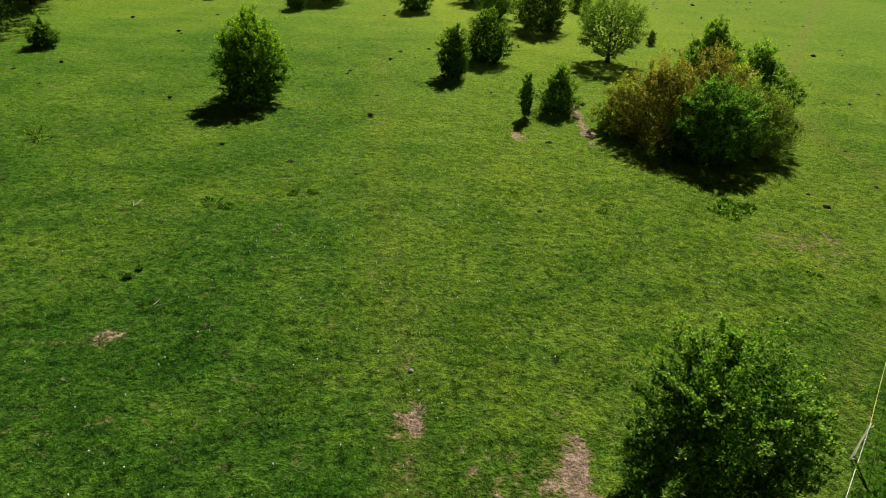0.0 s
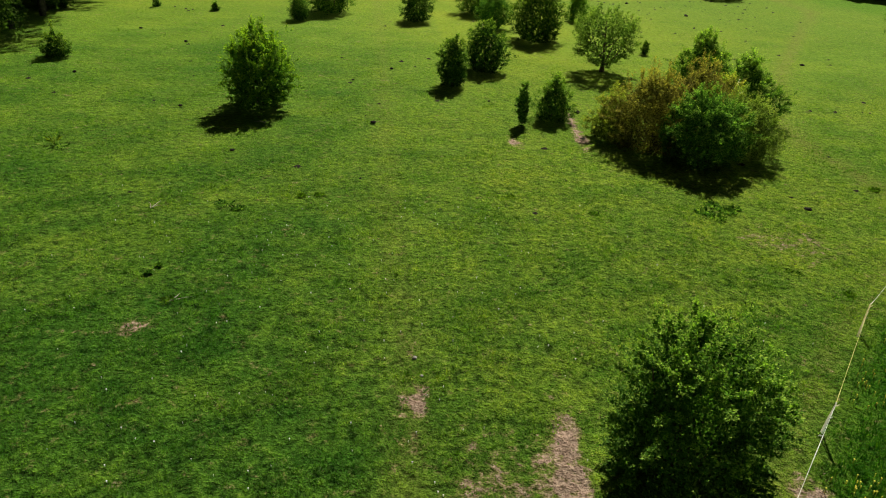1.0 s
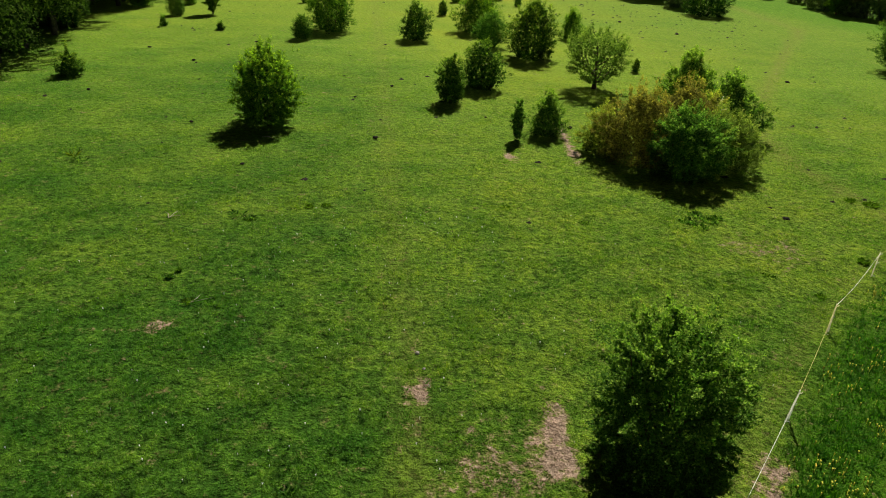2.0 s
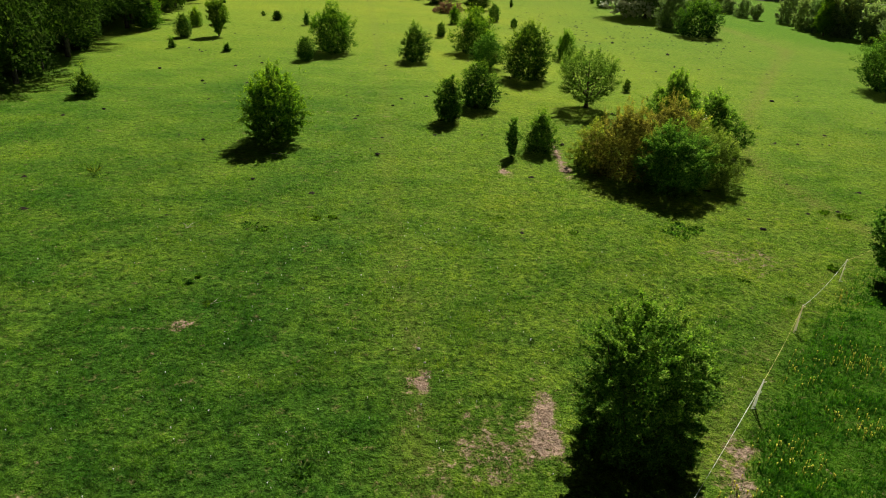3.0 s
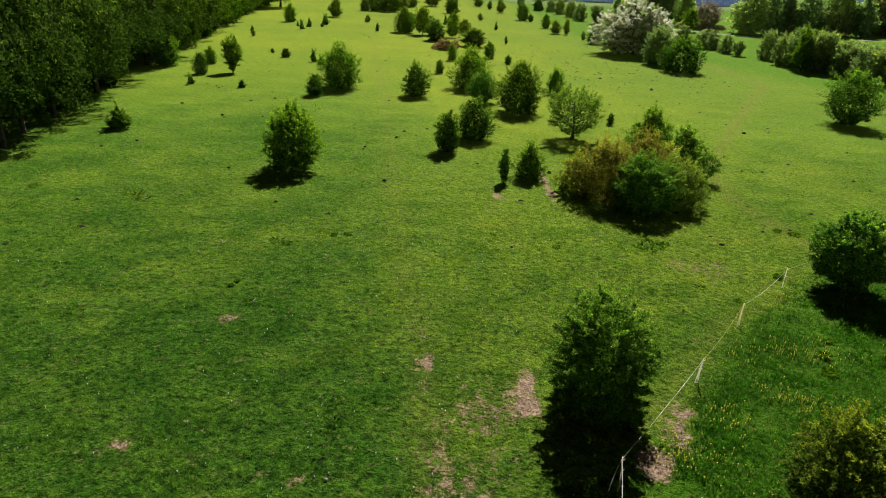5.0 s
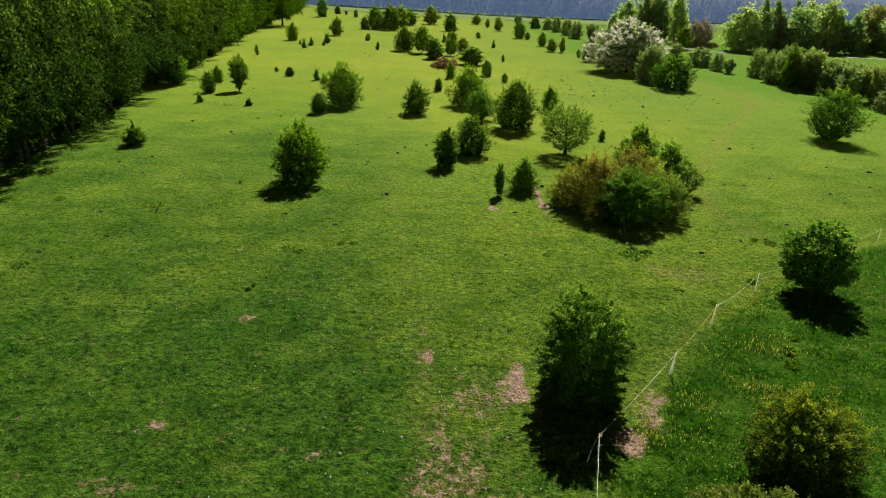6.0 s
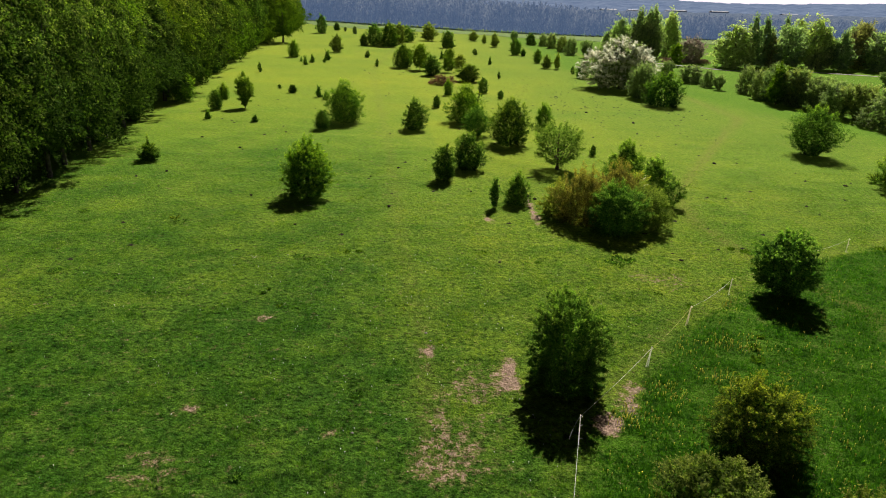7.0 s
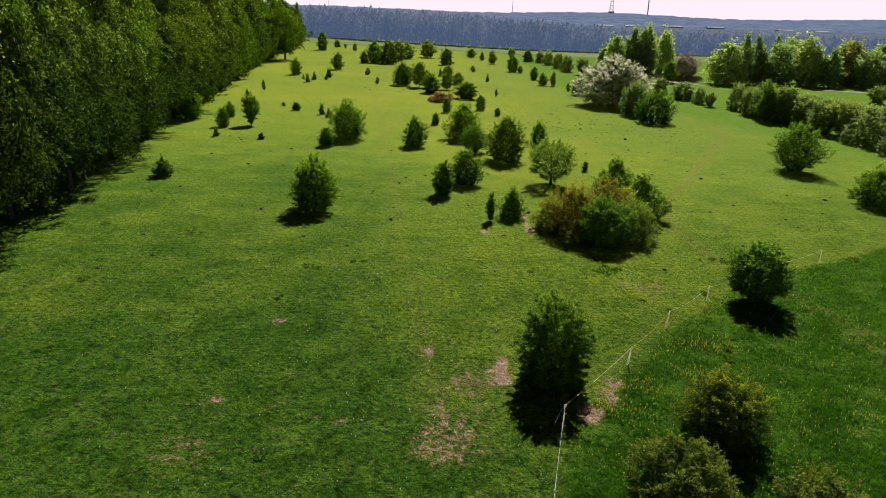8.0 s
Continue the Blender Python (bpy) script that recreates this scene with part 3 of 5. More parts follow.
plant("olive_bush", 14.7, 31.9, 2.9, 3.9, LEAF_OLIVE, 24, "golden olive bush sloping down beside a clump", "bush", "clump of bushes",
      trunk=0.07, limbs=8, shape="dome", boughs=195, leaf=0.0628, reach=0.23, fan=0.24, inside=0.45, rise=0.75, spires=24, **CLUMP)
plant("dark_bush", 17.2, 38.0, 3.5, 3.6, LEAF_HAWTHORN, 25, "dark green bush with lighter top behind a clump", "bush", "clump of bushes",
      trunk=0.08, limbs=8, shape="dome", boughs=169, leaf=0.0915, fan=0.24, inside=0.45, rise=0.4, spires=6, **CLUMP)
plant("fresh_bush", 15.9, 41.5, 4.1, 3.4, LEAF_HAWTHORN, 26, "fresh green bush behind a clump", "bush", "clump of bushes",
      trunk=0.07, limbs=7, shape="dome", boughs=143, leaf=0.0915, fan=0.24, inside=0.45, rise=0.9, spires=16, **CLUMP)
plant("flowering_blackthorn", 15.2, 35.6, 3.0, 2.6, LEAF_OLIVE, 27, "olive blackthorn with a little white blossom in a clump", "bush", "clump of bushes",
      split=True, trunk=0.05, limbs=6, shape="dome", boughs=50, shoots=9, per=7, leaf=0.09, shoot=0.45, flowers=dict(boughs=6, shoots=5, per=6, leaf=0.0673, shoot=0.3, core=0.0))

# single bushes of the pasture
BUSHES = "bushes in the pasture"
TEMPLATES = [
    (plant("hawthorn_bush", 0.4, 42.6, 3.1, 1.6, LEAF_DARK, 31, "narrow dark green hawthorn bush on grass", "bush", BUSHES,
           trunk=0.07, limbs=6, single=True, shape="egg", boughs=135, shoots=7, per=7, reach=0.17, leaf=0.0812, shoot=0.288, rise=0.8, fresh=0.12, lobes=16, rough=0.26, fan=0.3, inside=0.42), 3.1, 1.6),
    (plant("hawthorn_bush", 7.7, 59.8, 5.1, 4.2, LEAF_DARK, 33, "broad dark hawthorn bush with fresh yellow-green top", "bush", BUSHES,
           trunk=0.1, limbs=8, shape="egg", boughs=216, shoots=7, per=7, reach=0.17, leaf=0.096, shoot=0.412, rise=0.8, fresh=0.12, lobes=22, rough=0.26, spires=18, spire=2.8, stray=0.3, fan=0.3, inside=0.42), 5.1, 4.2),
    (plant("hawthorn_bush", 3.3, 73.3, 4.6, 4.4, LEAF_BRIGHT, 34, "broad loose green hawthorn bush on grass", "bush", BUSHES,
           trunk=0.09, limbs=9, shape="dome", boughs=188, shoots=7, per=7, reach=0.17, leaf=0.096, shoot=0.412, rise=0.8, fresh=0.12, lobes=20, rough=0.26, spires=18, spire=2.8, stray=0.3, fan=0.3, inside=0.42), 4.6, 4.4),
    (plant("hawthorn_bush", -3.0, 65.8, 3.5, 2.6, LEAF_DARK, 35, "spiky dark green hawthorn bush on grass", "bush", BUSHES,
           trunk=0.07, limbs=8, shape="egg", boughs=157, shoots=7, per=7, reach=0.17, leaf=0.0812, shoot=0.33, rise=0.8, fresh=0.12, lobes=18, rough=0.26, spires=18, spire=2.8, stray=0.3, fan=0.3, inside=0.42), 3.5, 2.6),
    (plant("hawthorn_bush", -11.6, 68.5, 4.6, 4.1, LEAF_BRIGHT, 36, "spiky green hawthorn bush with upright shoots", "bush", BUSHES,
           trunk=0.09, limbs=9, shape="egg", boughs=202, shoots=7, per=7, reach=0.17, leaf=0.096, shoot=0.453, rise=0.8, fresh=0.12, lobes=20, rough=0.26, spires=26, spire=3.0, stray=0.3, fan=0.3, inside=0.42), 4.6, 4.1),
    (plant("hawthorn_bush", 43.1, 62.7, 5.5, 5.2, LEAF_HAWTHORN, 37, "large round hawthorn bush with lighter top", "bush", BUSHES,
           trunk=0.1, limbs=9, shape="round", boughs=208, shoots=7, per=7, reach=0.17, leaf=0.096, shoot=0.412, rise=0.8, fresh=0.12, lobes=22, rough=0.26, spires=18, spire=2.8, stray=0.3, fan=0.3, inside=0.42), 5.5, 5.2),
]
plant("flowering_hawthorn", 2.7, 47.4, 3.1, 3.0, LEAF_DARK, 32, "round dark bush with pale blossom on top", "bush", BUSHES,
      trunk=0.08, limbs=8, shape="egg", boughs=125, shoots=7, per=7, reach=0.18, leaf=0.0912, shoot=0.377, fan=0.18, inside=0.42, rise=0.95, fresh=0.15, lobes=18, flowers=dict(boughs=7, shoots=5, per=6, leaf=0.05, shoot=0.3, core=0.0, reach=0.14))
plant("hawthorn_bush", 6.1, 36.5, 2.3, 2.1, LEAF_HAWTHORN, 38, "small bushy dark green hawthorn near a worn path", "bush", BUSHES,
      trunk=0.06, limbs=7, shape="cone", boughs=107, shoots=7, per=7, reach=0.18, leaf=0.0684, shoot=0.377, fan=0.18, inside=0.42, rise=0.95, fresh=0.15, lobes=16, rough=0.2, spires=8)
plant("fresh_sapling", -25.4, 74.7, 3.9, 2.1, LEAF_FRESH, 39, "slender young tree with bright fresh leaves", "tree", BUSHES,
      foot=0.4, trunk=0.06, limbs=7, single=True, shape="vase", boughs=86, shoots=9, per=7, leaf=0.106, shoot=0.375, fan=0.18, inside=0.55, rise=0.7, lobes=14, spires=6)
plant("young_hornbeam", 4.2, 35.0, 2.2, 0.7, LEAF_HAWTHORN, 40, "slim upright young tree on grass", "tree", BUSHES,
      trunk=0.04, limbs=5, single=True, shape="column", boughs=32, shoots=6, per=7, leaf=0.08, shoot=0.25, rise=0.9, lobes=12)
plant("dark_bush", 37.4, 100.6, 4.9, 6.6, LEAF_DARK, 41, "wide dark bush at the end of a hedge row", "bush", BUSHES,
      trunk=0.09, limbs=9, shape="dome", boughs=155, shoots=7, per=7, reach=0.18, leaf=0.137, shoot=0.502, fan=0.18, inside=0.42, rise=0.95, fresh=0.15, lobes=20)
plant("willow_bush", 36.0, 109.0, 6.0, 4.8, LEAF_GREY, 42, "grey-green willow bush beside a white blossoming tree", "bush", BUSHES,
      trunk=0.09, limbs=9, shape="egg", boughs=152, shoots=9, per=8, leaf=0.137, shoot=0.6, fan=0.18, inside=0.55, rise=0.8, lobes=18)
plant("juniper", 16.3, 56.4, 1.15, 0.6, LEAF_DARK, 43, "very small dark upright shrub", "bush", BUSHES,
      trunk=0.03, limbs=4, single=True, shape="column", boughs=17, shoots=6, per=7, leaf=0.07, shoot=0.2)
plant("hawthorn_bush", -25.6, 44.0, 1.75, 1.4, LEAF_DARK, 44, "small dark ragged hawthorn near the woodland edge", "bush", BUSHES,
      trunk=0.05, limbs=6, shape="cone", boughs=95, shoots=7, per=7, reach=0.18, leaf=0.0684, shoot=0.335, fan=0.18, inside=0.42, rise=0.95, fresh=0.15, lobes=14, rough=0.22, spires=8)
plant("wild_pear", 11.3, 49.0, 4.3, 5.0, LEAF_PEAR, 45, "small airy tree with pale fresh leaves on a short trunk", "tree", BUSHES,
      split=True, foot=0.5, trunk=0.14, limbs=11, single=True, shape="vase", boughs=150, shoots=12, per=9, leaf=0.085, shoot=0.4, reach=0.24, fan=0.2, inside=0.7, rise=0.9, lobes=20, rough=0.3, spires=12, core=0.3, fresh=0.6)
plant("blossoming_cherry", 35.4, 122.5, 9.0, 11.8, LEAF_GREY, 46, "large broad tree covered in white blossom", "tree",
      foot=0.6, trunk=0.25, limbs=12, single=True, shape="dome", boughs=60, shoots=10, per=8, leaf=0.28, shoot=1.1, rise=0.6, lobes=26, rough=0.25,
      flowers=dict(boughs=220, shoots=12, per=8, leaf=0.26, shoot=0.9, lobes=26, rough=0.25, reach=0.13, fan=0.3, inside=0.6, core=0.5))
plant("blackthorn_scrub", 0.6, 113.0, 1.5, 4.6, LEAF_PINK, 47, "low pinkish brown withered scrub", "bush", BUSHES,
      trunk=0.04, limbs=8, shape="dome", boughs=50, shoots=6, per=7, leaf=0.16, shoot=0.4)
THIN_TREE = (plant("young_birch", -4.4, 137.9, 5.6, 3.8, LEAF_FRESH, 48, "thin airy young birch with sparse leaves", "tree", BUSHES,
                   foot=0.7, trunk=0.07, limbs=10, single=True, shape="egg", boughs=32, shoots=6, per=7, leaf=0.2, shoot=0.9, rise=0.8), 5.6, 3.8)
plant("bare_tree", 76.5, 199.0, 7.6, 9.0, LEAF_BUDDING, 49, "pinkish brown tree barely in leaf behind the hedge", "tree", "far trees",
      foot=0.8, trunk=0.16, limbs=12, single=True, shape="round", boughs=60, shoots=8, per=7, leaf=0.22, shoot=0.9, rise=0.7)
plant("fresh_sapling", 67.5, 186.8, 6.2, 3.8, LEAF_FRESH, 50, "yellow-green young tree behind the hedge", "tree", "far trees",
      foot=0.6, trunk=0.1, limbs=8, single=True, shape="egg", boughs=50, shoots=8, per=7, leaf=0.2, shoot=0.7, rise=0.7)
plant("fresh_sapling", 60.0, 108.0, 7.2, 3.2, LEAF_FRESH, 59, "tall yellow-green young tree in the hedge row", "tree", "hedge row",
      foot=0.6, trunk=0.1, limbs=8, single=True, shape="egg", boughs=50, shoots=8, per=7, leaf=0.18, shoot=0.7, rise=0.7)
DENSE_MORE = [
    (13.2, 72.1, 3.06, 2.07), (4.3, 64.4, 3.21, 3), (-13.5, 63, 2.23, 1.66), (-28.5, 72.5, 2.55, 1.59), (-30.1, 81.3, 2.16, 1.56),
    (43.3, 46.5, 3.86, 4.11), (-8.3, 140.7, 5.06, 3.97), (-34.5, 152.1, 3.87, 2.6), (5.5, 120.3, 3.35, 3.7), (-1.7, 127.4, 4.01, 2.91),
    (1.3, 98.7, 2.46, 1.47),
]
FAR_BUSHES = [
    (-27.4, 173.1, 4.48, 3.21), (-23.4, 203.5, 3.68, 2.77), (-13.8, 223.3, 6.4, 5.2),
    (-11.5, 235.1, 5.6, 5.4), (-4.2, 249.6, 6.21, 5.77), (2.5, 215.1, 5.5, 4.6), (13, 265.7, 3.62, 3.77), (16.4, 250.3, 3.26, 1.78),
    (23.1, 201.7, 5, 3.67), (25, 197.9, 2.31, 1.63), (35.1, 259.9, 4.6, 4.18), (26.4, 176, 3.71, 2.28),
    (26.5, 160.1, 3.13, 2.4), (29.1, 159.7, 3.71, 1.5), (31.5, 139.6, 3.62, 2.95), (4.5, 149.2, 2.92, 2.79), (7.4, 104.4, 2.76, 1.85),
    (-0.5, 84.2, 1.85, 1.2), (9.9, 98, 1.45, 1.07), (-45.5, 259.8, 7.29, 4.2), (-44, 290, 3.22, 2.84),
]
HEDGE_BUSHES = [
    (54.9, 154.1, 3.41, 3.31), (55.9, 140.8, 3.59, 4.91), (57, 133.1, 3.27, 2.42), (57.6, 128.5, 2.82, 2.36), (61.7, 124.6, 4.85, 3.5),
    (60.6, 116, 4.99, 3.44), (61.3, 111.8, 6.24, 4.08), (62.7, 106.8, 5.97, 4.91), (64.8, 102.2, 5.16, 5.48), (63.9, 94.9, 5.21, 5.43),
    (65.5, 91.9, 5.43, 5.15), (65.5, 84.2, 5.52, 5.7), (64.3, 74.4, 5.73, 5.68), (39.2, 255.9, 4.14, 3.21), (40.8, 244.6, 4.77, 3.53),
    (41.9, 228.6, 4.86, 3.74), (42.3, 213.8, 4.93, 3.52), (45, 202.2, 5.02, 3.73), (-34, 269.7, 2.82, 1.68), (-39.5, 283.4, 1.81, 1.26),
    (29.9, 273.2, 4.18, 2.91), (62.5, 65.5, 6.52, 6.15), (104.5, 146.3, 3.73, 4.86),
]
SAPLINGS = [
    (-27.3, 65.4, 1.05, 0.74), (-21.7, 65.1, 0.78, 0.72), (-35, 108.9, 0.88, 0.66), (-34, 117.4, 1.89, 0.7), (-25.5, 95.6, 0.7, 0.58),
    (-22.6, 91.4, 1.26, 1.12), (-18.1, 88.5, 1.59, 0.9), (-16.6, 86, 1.22, 0.88), (-28.8, 135.6, 1.77, 1.04), (-28.3, 141.4, 1.58, 1.08),
    (-31, 142.4, 0.99, 0.54), (-26.2, 148.7, 2.16, 1.54), (-25.9, 142.6, 0.86, 0.68), (-18.2, 161.8, 1.78, 1.2), (-13.9, 140.1, 1.71, 0.79),
    (10.2, 191.8, 1.92, 1.4), (12.5, 162.1, 1.81, 0.9), (12.2, 129.5, 1.5, 0.62), (30.9, 148.2, 1.94, 0.84), (1.7, 170.3, 2.59, 1.57),
    (0.4, 169.2, 2.16, 0.93),
]
stand_in_place([THIN_TREE], [(1.7, 136.0, 3.5, 2.8), (-7.5, 150.0, 3.6, 2.4), (2.6, 168.0, 3.0, 2.4)], lambda i, r: 0, 5)
stand_in_place(TEMPLATES, DENSE_MORE, lambda i, r: int(r.integers(0, 6)), 51)
FAR_TEMPLATES = [
    (plant("hawthorn_bush", -20.4, 206.5, 6.8, 5.4, LEAF_HAWTHORN, 91, "green rounded bush far off in the pasture", "bush", BUSHES,
           trunk=0.08, limbs=6, shape="egg", boughs=54, shoots=7, per=6, leaf=0.216, shoot=0.6, rise=0.5, lobes=14, fan=0.25, inside=0.6, rough=0.26), 6.8, 5.4),
    (plant("hawthorn_bush", -15.9, 205.3, 7.4, 5.8, LEAF_DARK, 92, "dark rounded bush far off in the pasture", "bush", BUSHES,
           trunk=0.08, limbs=6, shape="dome", boughs=54, shoots=7, per=6, leaf=0.234, shoot=0.6, rise=0.5, lobes=14, fan=0.25, inside=0.6, rough=0.26), 7.4, 5.8),
    (plant("hawthorn_bush", 19.1, 234.2, 4.6, 2.9, LEAF_OLIVE, 93, "narrow olive green bush far off in the pasture", "bush", BUSHES,
           foot=0.3, trunk=0.08, limbs=6, single=True, shape="egg", boughs=48, shoots=7, per=6, leaf=0.198, shoot=0.5, rise=0.6, lobes=12, fan=0.25, inside=0.6), 4.6, 2.9),
]
stand_in_place(FAR_TEMPLATES, FAR_BUSHES, lambda i, r: int(r.integers(0, 3)), 52)

HEDGE = [
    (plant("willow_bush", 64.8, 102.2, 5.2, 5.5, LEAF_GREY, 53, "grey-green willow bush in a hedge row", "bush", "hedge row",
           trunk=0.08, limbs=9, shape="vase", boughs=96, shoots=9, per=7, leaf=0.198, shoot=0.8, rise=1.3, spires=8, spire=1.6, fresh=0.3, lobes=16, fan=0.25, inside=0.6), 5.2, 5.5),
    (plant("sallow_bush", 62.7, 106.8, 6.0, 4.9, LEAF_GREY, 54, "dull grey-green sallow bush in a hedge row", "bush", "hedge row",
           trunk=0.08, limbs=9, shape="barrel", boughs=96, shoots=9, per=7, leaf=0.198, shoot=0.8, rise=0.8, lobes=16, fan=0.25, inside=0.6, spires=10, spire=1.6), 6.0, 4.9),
]
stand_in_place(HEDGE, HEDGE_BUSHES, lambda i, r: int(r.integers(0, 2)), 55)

SAPLING = [
    (plant("sapling", -22.6, 91.4, 1.3, 1.1, LEAF_DARK, 56, "small dark sapling on grass", "bush", "saplings in the pasture",
           trunk=0.025, limbs=5, shape="egg", boughs=13, shoots=6, per=7, leaf=0.09, shoot=0.3), 1.3, 1.1),
    (plant("sapling", -21.7, 65.1, 0.8, 0.7, LEAF_HAWTHORN, 57, "small leafy sapling on grass", "bush", "saplings in the pasture",
           trunk=0.02, limbs=5, shape="cone", boughs=11, shoots=6, per=7, leaf=0.07, shoot=0.25, spires=6), 0.8, 0.7),
]
stand_in_place(SAPLING, SAPLINGS, lambda i, r: int(r.integers(0, 2)), 58)

# ---- the tall birch wood along the pasture's edge ----
WOOD = "birch wood"


def birch(x, y, h, w, seed, mat, label, foot=2.6, fine=True, **more):
    # a fresh below zero paints shade into the lower crown
    args = dict(shape="egg", boughs=150, shoots=8, per=7, leaf=0.17, shoot=0.9, reach=0.2, rise=0.3, droop=0.8, wide=0.5, lobes=90, rough=0.42, fan=0.3, inside=0.45, fresh=-0.35, uneven=0.4, body=1.5, stray=0.05, core=0.8)
    if not fine:
        args.update(boughs=60, shoots=5, per=6, leaf=0.28)
    args.update(more)
    return (plant("birch_tree", x, y, h, w, mat, seed, label, "tree", WOOD, bark=BARK_BIRCH, foot=foot, trunk=0.15, limbs=12, single=True, **args), h, w)


def wood_edge(y):
    """x of the front row of trunks."""
    return np.interp(y, [-20, 30, 45, 77, 203, 297, 420], [-28.8, -30.0, -32.0, -37.0, -54.0, -62.0, -84.0])


BIRCHES = [
    birch(float(wood_edge(41)), 41.0, 17.0, 5.6, 61, LEAF_BIRCH, "tall birch with hanging fresh green sprays"),
    birch(float(wood_edge(52)), 52.0, 18.0, 5.2, 62, LEAF_BIRCH, "tall slender birch with hanging green sprays", shape="cone"),
    birch(float(wood_edge(60)) - 0.5, 60.0, 15.0, 5.2, 63, LEAF_FRESH, "birch with pale yellow-green spring leaves"),
    birch(float(wood_edge(47)) + 0.3, 46.5, 14.0, 5.6, 64, LEAF_BIRCH, "leafy birch with low sweeping branches", foot=1.8, shape="barrel"),
]
FURTHER = [
    birch(float(wood_edge(140)), 140.0, 17.0, 5.8, 67, LEAF_BIRCH, "tall birch in the wood with hanging green sprays", foot=0.9, fine=False),
    birch(float(wood_edge(146)), 146.0, 18.0, 5.4, 68, LEAF_FRESH, "tall slender birch in the wood", foot=0.9, fine=False, shape="cone"),
]
rows = np.random.default_rng(65)
for depth, first, last, step, low in ((0.0, 16, 300, 4.3, 0.94), (3.6, 14, 300, 4.4, 1.04), (8.0, 12, 230, 5.5, 1.12), (14.0, 12, 110, 7.0, 1.16)):
    for y in np.arange(first, last, step):
        y = y + rows.uniform(-1.2, 1.2)
        if depth == 0 and min(abs(y - q) for q in (41, 52, 60, 46.5, 140, 146)) < 1.8:
            continue
        near = BIRCHES if y < 95 and depth == 0 else FURTHER
        ob, h0, w0 = near[int(rows.choice([0, 0, 1, 1, 2, 3]))] if near is BIRCHES else near[int(rows.integers(0, 2))]
        h, w = rows.uniform(12.5, 20.0) * low, rows.uniform(4.9, 6.9)
        x = float(wood_edge(y)) - depth - 0.4 + rows.uniform(-2.0, 1.0)
        copy_thing(ob, pose(x, y, float(ground_z(x, y)), 0, 0, float(rows.uniform(0, 360))) @ Matrix.Diagonal((w / w0, w / w0, h / h0, 1)))
m = pose(-47.4, 200.0, float(ground_z(-47.4, 200.0)), 0, 0, 40)
lone = copy_thing(BIRCHES[2][0], m @ Matrix.Diagonal((1.6, 1.6, 1.05, 1)))
tagged(lone, "single dark tree with a bare trunk before the wood")
# low growth at the wood's foot, and an added inner row that darkens it
EDGE_BUSHES = [(-33.6, 50.0, 2.0, 2.4), (-34.6, 78.0, 4.0, 3.0), (-35.0, 62.0, 2.2, 3.0), (-33.8, 36.0, 2.6, 3.0), (-33.2, 24.0, 3.0, 3.2), (-41.5, 112.0, 3.4, 3.6), (-47.0, 150.0, 3.0, 3.4)] + [(float(wood_edge(y)) - 5.6 - 0.9 * math.sin(y * 3.1), float(y), 3.6 + 1.1 * math.sin(y * 1.7), 4.2) for y in range(20, 130, 4)]
stand_in_place(TEMPLATES, EDGE_BUSHES, lambda i, r: int(r.integers(1, 5)), 66)

# ---- tall trees beyond the right-hand hedges ----
FAR_KIND = dict(foot=0.5, limbs=10, single=True, shoots=5, per=8, shoot=1.7, lobes=26, rough=0.16, fan=0.22, inside=0.6, wide=0.5)
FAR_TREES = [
    (plant("birch_tree", 57.6, 220.0, 10.0, 6.0, LEAF_FAR_HAZED, 71, "light green birch in a far group of trees", "tree", "far trees",
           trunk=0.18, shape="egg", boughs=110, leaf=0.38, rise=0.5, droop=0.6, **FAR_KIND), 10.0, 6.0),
    (plant("poplar_tree", 66.0, 212.0, 15.0, 6.4, LEAF_FAR_DARK_HAZED, 72, "tall dark green pointed tree in a far group", "tree", "far trees",
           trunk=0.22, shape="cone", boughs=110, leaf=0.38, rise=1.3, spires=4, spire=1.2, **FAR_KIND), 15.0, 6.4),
    (plant("alder_tree", 104.6, 196.0, 11.0, 7.6, LEAF_FAR_DARK_HAZED, 73, "round grey-green tree in a far group", "tree", "far trees",
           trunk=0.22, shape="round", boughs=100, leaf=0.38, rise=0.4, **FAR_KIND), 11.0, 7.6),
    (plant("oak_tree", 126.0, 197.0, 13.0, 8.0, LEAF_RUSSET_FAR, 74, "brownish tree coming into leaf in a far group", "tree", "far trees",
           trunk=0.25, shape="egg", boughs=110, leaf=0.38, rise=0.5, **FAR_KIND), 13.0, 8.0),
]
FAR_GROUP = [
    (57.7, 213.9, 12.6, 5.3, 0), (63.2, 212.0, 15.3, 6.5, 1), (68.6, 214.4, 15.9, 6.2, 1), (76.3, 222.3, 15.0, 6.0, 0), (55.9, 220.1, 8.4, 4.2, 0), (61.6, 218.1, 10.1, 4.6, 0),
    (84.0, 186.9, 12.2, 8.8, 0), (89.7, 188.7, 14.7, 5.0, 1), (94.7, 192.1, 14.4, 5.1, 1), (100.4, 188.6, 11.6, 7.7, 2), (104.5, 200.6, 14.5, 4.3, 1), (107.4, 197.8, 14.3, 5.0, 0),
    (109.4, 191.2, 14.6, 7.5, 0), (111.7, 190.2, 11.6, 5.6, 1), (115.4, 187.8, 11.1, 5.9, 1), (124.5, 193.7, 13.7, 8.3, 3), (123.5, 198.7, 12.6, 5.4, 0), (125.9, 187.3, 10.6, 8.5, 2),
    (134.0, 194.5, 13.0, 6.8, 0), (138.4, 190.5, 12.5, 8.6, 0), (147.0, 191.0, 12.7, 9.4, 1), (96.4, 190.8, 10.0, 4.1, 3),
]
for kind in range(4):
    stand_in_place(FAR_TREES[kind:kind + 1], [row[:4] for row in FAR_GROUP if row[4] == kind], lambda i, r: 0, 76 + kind)

